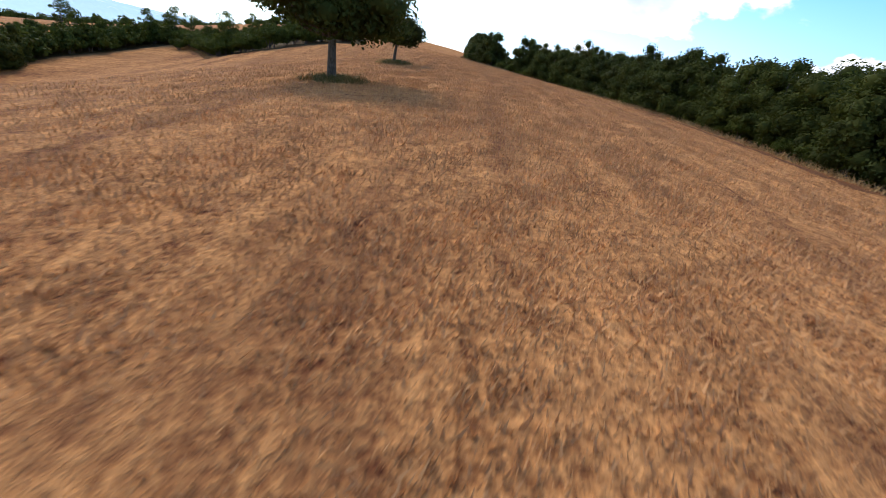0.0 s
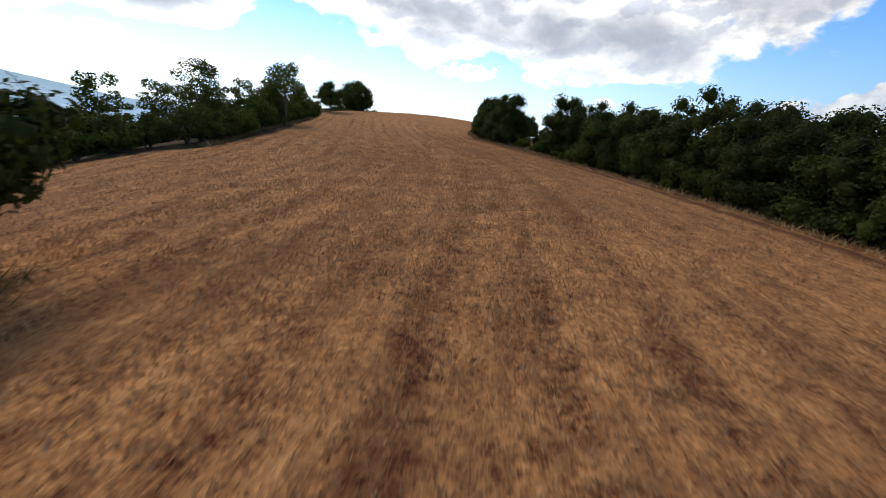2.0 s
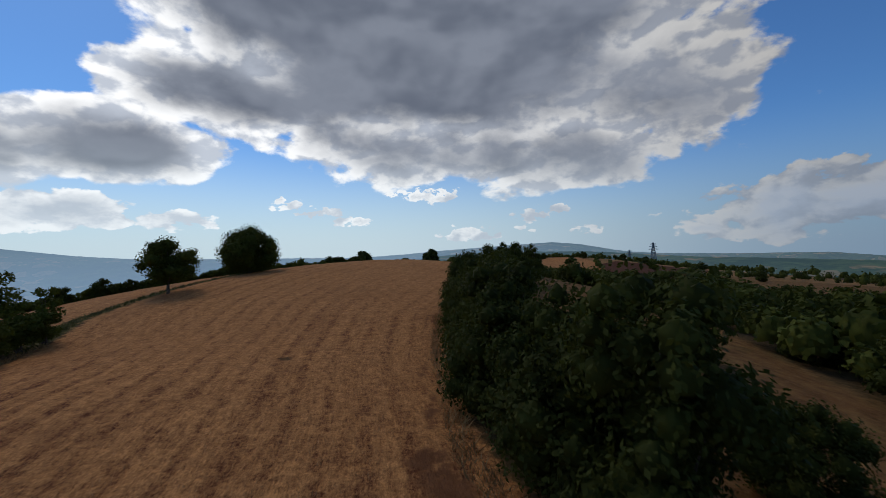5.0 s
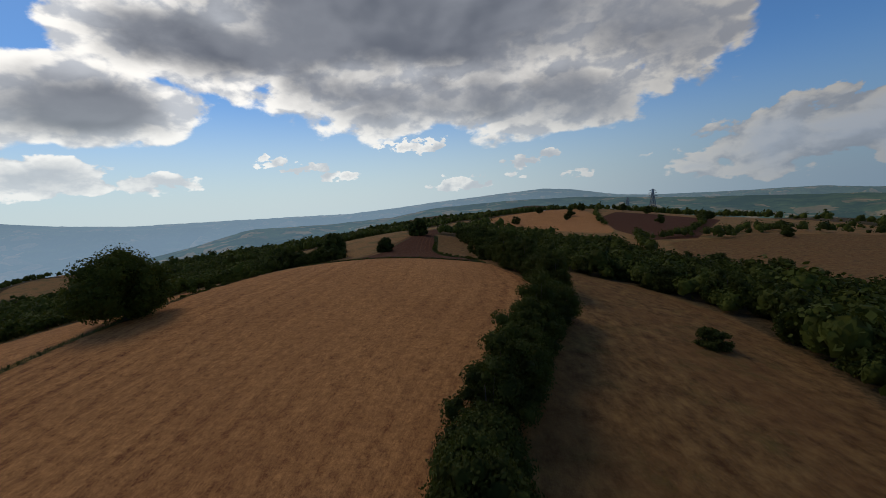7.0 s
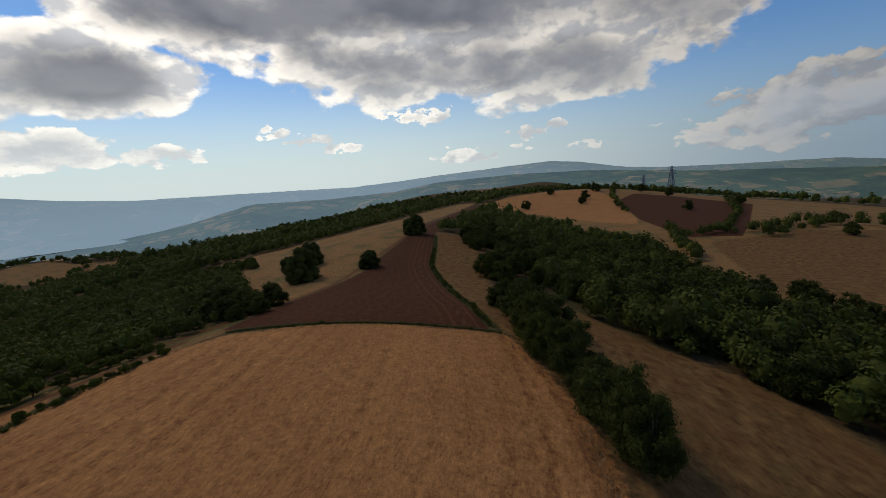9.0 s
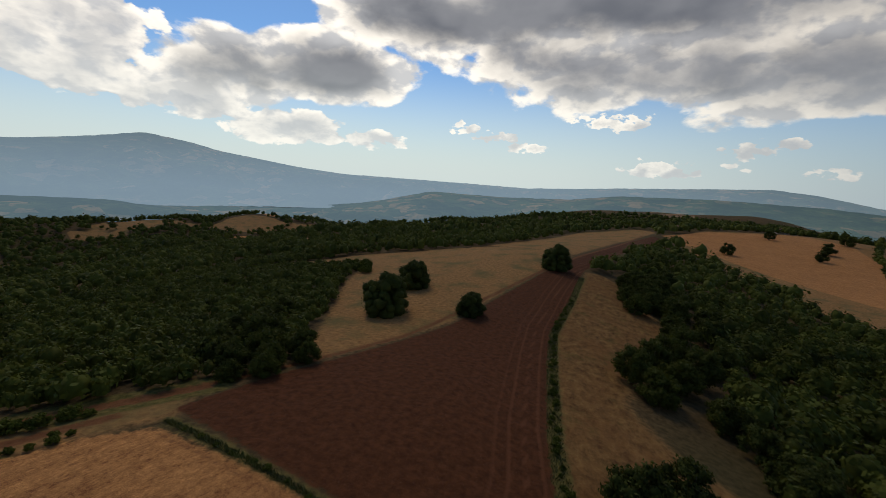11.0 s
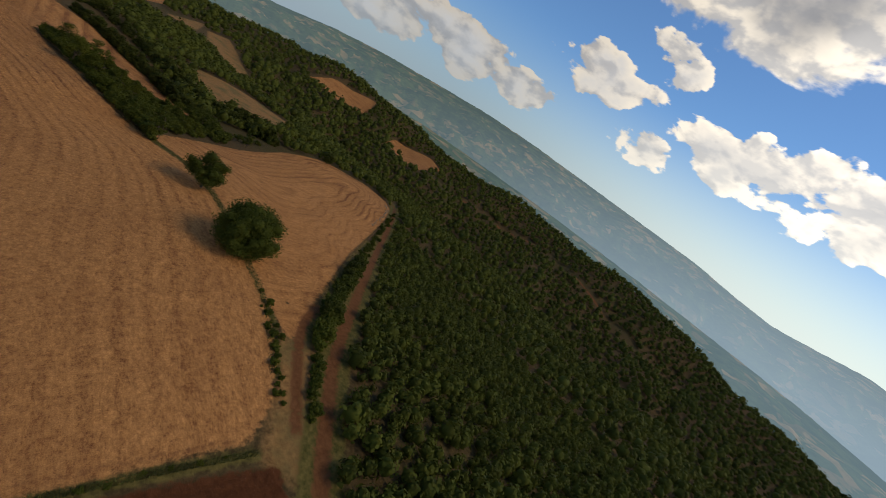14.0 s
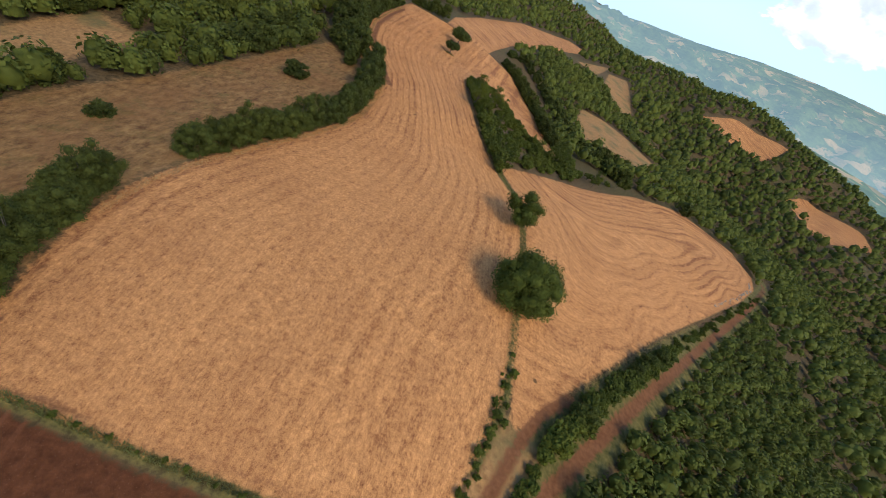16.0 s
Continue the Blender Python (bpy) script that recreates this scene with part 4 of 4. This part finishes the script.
# taller oaks in the corner between road, meadow and ploughed field
for x, y, s in ((-34, 224.5, 0.6), (-36.5, 221.5, 0.55), (-33.5, 231, 0.6), (-39.5, 224, 0.65), (-35.5, 233, 0.7), (-36, 227, 0.75), (-40, 230, 0.95), (-44, 233, 1.0), (-48, 237, 0.95), (-53, 241, 0.9), (-57, 246, 0.85), (-43, 226, 0.7), (-50, 230, 0.75), (-61, 252, 0.75), (-47, 226, 0.7), (-38, 223.5, 0.6), (-55, 236, 0.8)):
    tagged(stand(r.choice(OAKS), x, y, s, x * 17), "leafy oak at the edge of the scrub", "tree", "scrub edge oaks")
# lone bushes in the east meadow
for x, y, s in ((17.0, 130.5, 1.0), (29.0, 170.5, 0.66)):
    tagged(stand(OAKS[3], x, y, s, x * 9, 0.3, 0.8), "round green bush alone in the dry meadow", "bush", "meadow bushes")
# lower field: tree at its edge, shrubs on the bank of the road
tagged(stand(OAKS[2], -133, 49, 1.0, 20), "single yellow-green tree at the end of the lower field", "tree")
row_of(BUSHES, [(-46, 198), (-50.5, 192), (-60.5, 181.5), (-69.5, 173), (-80, 162)], 1.25, 0.6, 12, 0.7, 1.3, "road bank shrubs")
row_of(BUSHES, [(-80, 162), (-104, 139), (-130, 114), (-156, 89)], 1.5, 1.1, 46, 0.25, 0.75, "road bank shrubs")
row_of(BUSHES, [(-40, 210), (-42.5, 204.5), (-45.8, 199)], 1.1, 0.5, 42, 0.4, 0.8, "road bank shrubs")
row_of(BUSHES, [(-36, 206.5), (-39.3, 198), (-41, 188)], 0.8, 0.9, 43, 0.14, 0.5, "verge bushes")
row_of(OAKS, [(-33, -36), (-43, -47), (-53, -36), (-62, -6), (-69, 19), (-75, 40), (-88, 40), (-104, 32)], 5.0, 1.5, 44, 0.8, 1.1, "wood edge trees")
row_of(BUSHES, [(-122, 292), (-104, 300), (-80, 306), (-72, 296)], 2.2, 1.0, 41, 0.9, 1.5, "meadow edge shrubs")
for x, y, s in ((-69, 172.6, 0.75), (-73.5, 168.5, 0.65), (-52.5, 190.5, 0.7), (-66, 175.5, 0.55)):
    tagged(stand(r.choice(OAKS), x, y, s, x * 7), "small leafy oak on the bank beside the dirt road", "tree", "road bank trees")
for x, y, s in ((-39.6, 195.6, 0.55), (-38.8, 199.5, 0.4), (-41.2, 186, 0.3)):
    tagged(stand(SHRUBS[1], x, y, s, x * 5), "small bush on the grassy field edge", "bush", "verge bushes")
row_of(BUSHES, [(6, 212), (4, 222), (0.8, 233), (-4, 256), (-7, 272), (-7.6, 300)], 1.6, 0.5, 47, 0.16, 0.4, "field border weeds", "low green weeds along the edge of ploughed soil")
row_of(BUSHES, [(-30, 211.8), (-10, 211.2), (4, 210.3)], 2.2, 0.3, 48, 0.12, 0.26, "field border weeds", "low green weeds along the edge of ploughed soil")
# oaks and thicket east of the ploughed field
for x, y, s in ((9, 227, 1.0), (10.5, 218, 0.95), (14, 222, 1.0), (13.5, 232, 0.9), (8, 262, 1.0), (12, 258, 1.1), (11, 269, 1.1), (15, 266, 1.2), (14, 277, 1.15), (17, 285, 1.1), (19, 273, 1.1), (11, 212, 0.9), (15, 214, 0.9),
                (5, 316, 1.0), (8, 308, 1.1), (12, 315, 1.2), (7, 325, 1.1), (4, 332, 1.0), (11, 328, 1.2), (17, 308, 1.2), (18, 320, 1.2), (7, 342, 1.1), (13, 340, 1.2), (10, 358, 1.1), (16, 352, 1.2), (13, 375, 1.1), (18, 368, 1.2), (16, 395, 1.1), (24, 300, 1.1), (25, 312, 1.2)):
    tagged(stand(r.choice(OAKS), x, y, s, x * 31 + y), "large dark oak beside the ploughed field", "tree", "field edge oaks")
EAST_WOOD = [(14, 305), (6, 330), (24, 345), (60, 300), (84, 250), (80, 200), (74, 150), (60, 120), (44, 100), (28, 86), (26, 112),
             (31, 135), (36, 155), (41, 170), (43, 188), (39, 205), (31, 216), (25, 228), (22, 240), (17, 250), (20, 262), (18, 290)]
count = 0
while count < 110:
    x, y = r.uniform(6, 85), r.uniform(86, 345)
    d = polygon_distance(EAST_WOOD, np.array([x]), np.array([y]))[0]
    if 0.3 < d < 8:
        tagged(stand(r.choice(OAKS), x, y, r.uniform(0.7, 1.1), r.uniform(0, 360), 0.1), "", "", "east wood trees")
        count += 1


# ---- woods too dense to count ----
def woodland(name, label, xy, size, sprays, spray, seed):
    """One mesh of many leafy crowns on the ground at xy, each a few sprays on a dome."""
    rng = np.random.default_rng(seed)
    n = len(xy)
    z = ground_z(xy[:, 0], xy[:, 1])
    s = size * np.clip(rng.normal(1.0, 0.26, n), 0.5, 1.7)
    k = np.repeat(np.arange(n), sprays)
    m = len(k)
    d = rng.normal(size=(m, 3))
    d[:, 2] = np.abs(d[:, 2]) * 1.1 - 0.3
    d /= np.linalg.norm(d, axis=1)[:, None]
    p = np.stack([xy[k, 0], xy[k, 1], z[k] + 0.6 * s[k]], 1) + d * (s[k] * rng.uniform(0.7, 1.0, m))[:, None] * np.array([0.78, 0.78, 0.88])
    nrm = d + rng.normal(size=(m, 3)) * 0.35
    nrm /= np.linalg.norm(nrm, axis=1)[:, None]
    a = np.cross(nrm, rng.normal(size=(m, 3)))
    a /= np.linalg.norm(a, axis=1)[:, None]
    b = np.cross(nrm, a)
    w = (spray * s[k] * rng.uniform(0.6, 1.3, m))[:, None]
    v = np.stack([p - a * w, p - b * w * 0.7 + nrm * w * 0.2, p + a * w, p + b * w * 0.7 - nrm * w * 0.25], 1).reshape(-1, 3)
    # the dense inside of each crown: a lumpy dome
    lift, seg = np.radians([-28.0, 12.0, 48.0, 86.0]), 8
    up, turn = np.meshgrid(lift, np.arange(seg) * 2 * math.pi / seg, indexing="ij")
    dome = np.stack([np.cos(up) * np.cos(turn), np.cos(up) * np.sin(turn), np.sin(up)], -1).reshape(-1, 3)
    lump = rng.uniform(0.55, 1.0, (n, len(dome)))[:, :, None] * (s * 0.78)[:, None, None] * np.array([0.78, 0.78, 0.88])
    core = (np.stack([xy[:, 0], xy[:, 1], z + 0.6 * s], 1)[:, None, :] + dome[None] * lump).reshape(-1, 3)
    i, j = np.meshgrid(np.arange(3), np.arange(seg), indexing="ij")
    quad = np.stack([i * seg + j, i * seg + (j + 1) % seg, (i + 1) * seg + (j + 1) % seg, (i + 1) * seg + j], -1).reshape(-1, 4)
    faces = (quad[None] + (np.arange(n) * len(dome))[:, None, None]).reshape(-1, 4)
    me = array_mesh(name, np.concatenate([core, v]), np.concatenate([faces, np.arange(4 * m).reshape(m, 4) + len(core)]))
    me.polygons.foreach_set("use_smooth", np.arange(len(faces) + m) < len(faces))
    tone = np.clip(rng.normal(0.4, 0.36, n), 0, 1)
    values = np.concatenate([np.repeat(tone, len(dome)), np.repeat(tone[k], 4)])
    me.attributes.new("crown", "FLOAT", "POINT").data.foreach_set("value", values.astype(np.float32))
    tagged(link_mesh(name, me, LEAF_WOOD), label, "woodland", kind="stuff")


OPEN = [FIELD, FIELD_LOW, SOIL, SOIL_FAR, MEADOW_WEST, MEADOW_EAST, MEADOW_NORTH, EAST_FIELD] + FAR_FIELDS + CLEARINGS + PATCHES


def wooded(x0, x1, y0, y1, step, seed, gap=1.5, sparse=0.0):
    """Jittered points over a rectangle, outside fields and roads."""
    rng = np.random.default_rng(seed)
    x, y = np.meshgrid(np.arange(x0, x1, step), np.arange(y0, y1, step))
    x = (x + rng.uniform(-0.5, 0.5, x.shape) * step).ravel()
    y = (y + rng.uniform(-0.5, 0.5, y.shape) * step).ravel()
    ok = (joined(OPEN, x, y) < -gap) & (np.minimum(line_distance(ROAD, x, y), line_distance(PATH, x, y)) > gap + 1.2) & (line_distance(HILL_ROAD, x, y) > 7)
    ok &= polygon_distance(OPEN_EAST, x, y) < 0
    ok &= rng.uniform(size=len(x)) > sparse
    return np.stack([x[ok], y[ok]], 1)


near = wooded(-150, -36, 88, 330, 2.15, 1, sparse=0.08)
inner = polygon_distance([(-37, 220), (-45, 206), (-63, 184), (-150, 98), (-150, 330), (-95, 330), (-83, 312), (-70, 285), (-49, 254), (-36, 233), (-33, 226)], near[:, 0], near[:, 1]) > 0
near = near[inner]
woodland("thicket", "dense low green thicket of oak scrub below the dirt road", near, 1.75, 52, 0.145, 5)
mid = np.concatenate([wooded(-36, 150, 345, 460, 5.0, 21, 2), wooded(-330, -150, -60, 420, 5.0, 2), wooded(-150, -36, 330, 460, 5.0, 3), wooded(90, 150, 90, 340, 4.6, 4, 3),
                      wooded(-150, -60, -160, 60, 4.6, 6, 2), wooded(36, 110, -120, 90, 4.6, 7, 12), wooded(-60, 120, -220, -60, 5.5, 8)])
woodland("forest", "dense dark green oak forest on the slopes", mid, 3.2, 22, 0.16, 6)
woodland("forest", "dense dark oak wood between the dry meadow and the far fields", wooded(26, 90, 90, 345, 4.0, 4, 1.0), 3.2, 130, 0.105, 8)
far = np.concatenate([wooded(-900, -330, -420, 620, 7.6, 12), wooded(-330, 330, 460, 900, 9.0, 13, 3, 0.1), wooded(150, 420, -100, 460, 9.0, 14, 3, 0.1),
                      wooded(-330, 420, -700, -220, 9.0, 15, 3), wooded(-330, -150, -220, -60, 7.0, 16), wooded(-330, -150, 420, 460, 7.0, 17), wooded(-800, -330, 620, 900, 8.0, 18, 3, 0.1)])
far = far[np.hypot(far[:, 0], far[:, 1] - 190) < 850]
dots = np.array([(x + a * math.cos(2.4 * k), y + b * math.sin(2.4 * k)) for x, y, a, b in SPUR_PATCHES for k in range(7)])
woodland("forest", "single oaks dotted over clearings on the spur", dots, 4.2, 60, 0.16, 9)
woodland("forest", "far wooded hillsides seen across the gullies", far, 4.8, 8, 0.19, 7)


for x, y, s in ((165, 454, 1.3), (173, 340, 1.1), (120, 545, 1.5), (205, 560, 1.4), (108, 515, 1.2), (57, 498, 1.3), (235, 505, 1.4), (148, 600, 1.5), (98, 590, 1.3), (196, 600, 1.4)):
    tagged(stand(r.choice(OAKS), x, y, s, x * 3.7), "single dark oak between the far dry fields", "tree", "far field oaks")
lines = along([(100, 345), (135, 362), (190, 440), (250, 545)], 4.5, 1.5, 51) + along([(118, 450), (150, 560), (180, 630)], 6, 2.0, 52) + along([(85, 300), (100, 345), (110, 370)], 4, 2.0, 53) \
    + along([(200, 372), (240, 332), (300, 330)], 4.5, 2.0, 54) + along([(130, 350), (200, 385), (300, 400)], 4, 4.0, 55) + along([(135, 340), (200, 376)], 4, 3.0, 56)
woodland("hedgerow", "dark hedgerows of oak between the far fields", np.array(lines), 3.4, 50, 0.11, 10)

# ---- stubble and grass near the camera's way ----
def blades(name, label, mat, xy, height, width, seed, lean=0.35):
    rng = np.random.default_rng(seed)
    n = len(xy)
    z = ground_z(xy[:, 0], xy[:, 1])
    t = rng.uniform(0, 2 * math.pi, n)
    h = height * rng.uniform(0.5, 1.4, n)
    side = np.stack([np.cos(t), np.sin(t), np.zeros(n)], 1) * (width * rng.uniform(0.5, 1.3, n))[:, None]
    root = np.stack([xy[:, 0], xy[:, 1], z - 0.03], 1)
    tip = root + np.stack([rng.normal(0, lean, n) * h, rng.normal(0, lean, n) * h, h], 1)
    v = np.stack([root - side, root + side, tip], 1).reshape(-1, 3)
    tagged(link_mesh(name, array_mesh(name, v, np.arange(3 * n).reshape(n, 3)), mat), label, name.replace("_", " "), kind="stuff")


rng = np.random.default_rng(17)
n = 330000
xy = np.stack([rng.normal(2, 11, n), -2 + 125 * rng.uniform(0, 1, n) ** 1.4], 1)
xy = xy[rng.uniform(70, 123, n) > xy[:, 1]]
xy = xy[(polygon_distance(FIELD, xy[:, 0], xy[:, 1]) > 0.5) & (line_distance([(a - 0.9, b) for a, b in HEDGE_EDGE], xy[:, 0], xy[:, 1]) > 0.9)]
blades("stubble", "cut straw stubble over the harvested field", STRAW, xy, 0.14, 0.022, 18)
spots = []
for x, y, rad, k in ((-8.0, 26.6, 0.8, 1500), (-8.0, 49.0, 0.75, 1400)):
    spots.append(np.stack([x + rng.normal(0.15, rad, k), y + rng.normal(0, rad * 0.8, k)], 1))
blades("grass_tuft", "rank green and dry grass round the foot of the lone oaks", GRASS, np.concatenate(spots), 0.42, 0.025, 19, 0.7)
blades("grass_tuft", "dry straw-coloured grass round the foot of the lone oaks", DRYGRASS, np.concatenate(spots) + rng.normal(0, 0.25, (2900, 2)), 0.35, 0.02, 24, 0.8)
edge = np.array(along([(-32, 211.8), (-10, 211.2), (7, 210.1)], 0.012, 0.3, 20) + along([(-37.5, 202), (-40.8, 191), (-41.3, 180), (-42.4, 167), (-42.5, 153), (-40.5, 139), (-35.4, 129)], 0.03, 0.7, 21)
                + along([(6, 212), (4, 222), (0.8, 233), (-4, 256), (-7, 272), (-7.6, 300), (-8.8, 326)], 0.02, 0.9, 22))
blades("verge_grass", "rough green grass along the field borders", GRASS, edge, 0.35, 0.05, 23)


fringe = np.array(along([(a + 0.6, b) for a, b in HEDGE_EDGE], 0.02, 0.5, 25) + along([(-18, 72), (-22, 84), (-26, 101), (-30, 118), (-34.3, 130)], 0.03, 0.5, 26)
                  + along([(-37, 63), (-47, 78), (-58, 90)], 0.04, 0.5, 27) + along([(-50, 188), (-60, 178.5), (-75.5, 163), (-103, 136.5), (-129, 113)], 0.04, 0.7, 28))
blades("dry_grass", "tall dry grass left standing along the hedges and banks", DRYGRASS, fringe, 0.4, 0.03, 29, 0.6)


# ---- pylons, houses ----
def beam(bm, a, b, w):
    a, b = Vector(a), Vector(b)
    d = (b - a)
    m = Matrix.Translation((a + b) / 2) @ d.to_track_quat("Z", "Y").to_matrix().to_4x4() @ Matrix.Diagonal((w, w, d.length, 1))
    bmesh.ops.create_cube(bm, size=1.0, matrix=m)


def pylon(x, y, height):
    top = thing("pylon", (x, y, gz(x, y)), "grey lattice steel power pylon on a far ridge", "pylon", "power line")
    def corner(sx, sy, t):
        w = (1 - t) * 0.11 * height + 0.012 * height
        return (sx * w, sy * w, t * height)
    for sx, sy in ((1, 1), (1, -1), (-1, -1), (-1, 1)):
        bm = bmesh.new()
        beam(bm, corner(sx, sy, 0), corner(sx, sy, 1), 0.02 * height)
        part("leg", bm, STEEL, top)
    bm = bmesh.new()
    for k in range(8):
        t0, t1 = k / 8, (k + 1) / 8
        for (ax, ay), (bx, by) in (((1, 1), (1, -1)), ((1, -1), (-1, -1)), ((-1, -1), (-1, 1)), ((-1, 1), (1, 1))):
            beam(bm, corner(ax, ay, t0), corner(bx, by, t1), 0.01 * height)
            beam(bm, corner(bx, by, t0), corner(ax, ay, t1), 0.01 * height)
    part("bracing", bm, STEEL, top)
    for t, w in ((0.72, 0.2), (0.83, 0.17), (0.93, 0.13)):
        bm = bmesh.new()
        beam(bm, (-w * height, 0, t * height), (w * height, 0, t * height), 0.014 * height)
        beam(bm, (-w * height, 0, t * height), (0, 0, (t + 0.06) * height), 0.01 * height)
        beam(bm, (w * height, 0, t * height), (0, 0, (t + 0.06) * height), 0.01 * height)
        part("crossarm", bm, STEEL, top)


def house(x, y, length, width, height, turn, label):
    top = thing("house", (x, y, gz(x, y)), label, "house", "farm buildings")
    top.rotation_euler = (0, 0, radians(turn))
    l, w, h = length / 2, width / 2, height
    ridge = h + 0.32 * width
    mesh_object("wall", [(-l, -w, -1), (l, -w, -1), (l, w, -1), (-l, w, -1), (-l, -w, h), (l, -w, h), (l, w, h), (-l, w, h), (-l, 0, ridge), (l, 0, ridge)],
                [(0, 1, 5, 4), (1, 2, 6, 9, 5), (2, 3, 7, 6), (3, 0, 4, 8, 7), (3, 2, 1, 0)], PLASTER, top)
    o, e = 0.4, 0.15
    for s in (-1, 1):
        drop = h - o * 0.64
        mesh_object("roof", [(-l - o, s * (w + o), drop + e), (l + o, s * (w + o), drop + e), (l + o, 0, ridge + e), (-l - o, 0, ridge + e),
                             (-l - o, s * (w + o), drop), (l + o, s * (w + o), drop), (l + o, 0, ridge), (-l - o, 0, ridge)],
                    [(0, 1, 2, 3), (7, 6, 5, 4), (0, 4, 5, 1), (1, 5, 6, 2), (3, 7, 4, 0), (2, 6, 7, 3)], ROOF, top)
    for k in (-1, 0, 1):
        bm = bmesh.new()
        bmesh.ops.create_cube(bm, size=1.0, matrix=Matrix.Translation((k * length * 0.28, -w - 0.02, h * 0.55)) @ Matrix.Diagonal((0.9, 0.1, 1.1, 1)))
        part("window", bm, DARK, top)


house(38, 640, 8, 6, 3.0, 20, "small stone farm building with a tiled roof")
house(132, 700, 10, 7, 3.5, 10, "low farmhouse with a red tiled roof")
pylon(285, 715, 36)
pylon(262, 745, 27)


def stone_model(seed):
    """A rough pale field stone."""
    g = random.Random(seed)
    bm = bmesh.new()
    bmesh.ops.create_icosphere(bm, subdivisions=1, radius=0.4)
    for v in bm.verts:
        v.co = Vector((v.co.x * 1.25, v.co.y * 0.9, v.co.z * 0.7)) * g.uniform(0.8, 1.2)
    me = bpy.data.meshes.new("stone")
    bm.to_mesh(me)
    bm.free()
    return tagged(link_mesh("stone", me, STONE), "pale weathered stone heaped on the road bank", "stone", "stones on the bank")


# stones cleared from the field, heaped where the road bends
r = random.Random(77)
pebbles = [stone_model(k) for k in range(3)]
spots = along([(-120, 117.5), (-140, 100), (-154, 86.5), (-158, 79)], 1.3, 0.7, 61)
for i, (x, y) in enumerate(spots):
    ob = pebbles[i] if i < 3 else copy_thing(pebbles[i % 3], pose(x, y, gz(x, y), 0, 0, r.uniform(0, 360)))
    s = r.uniform(0.4, 1.2)
    ob.location = (x, y, gz(x, y) + 0.12 * s)
    ob.scale = (s, s, s)
for x, y, s in ((90, 720, 1.2), (104, 715, 1.3), (116, 718, 1.4), (124, 712, 1.2), (60, 700, 1.3), (150, 690, 1.1), (172, 700, 1.2)):
    tagged(stand(r.choice(OAKS), x, y, s, x * 5.1), "round dark oak on the far field crest", "tree", "far field oaks")
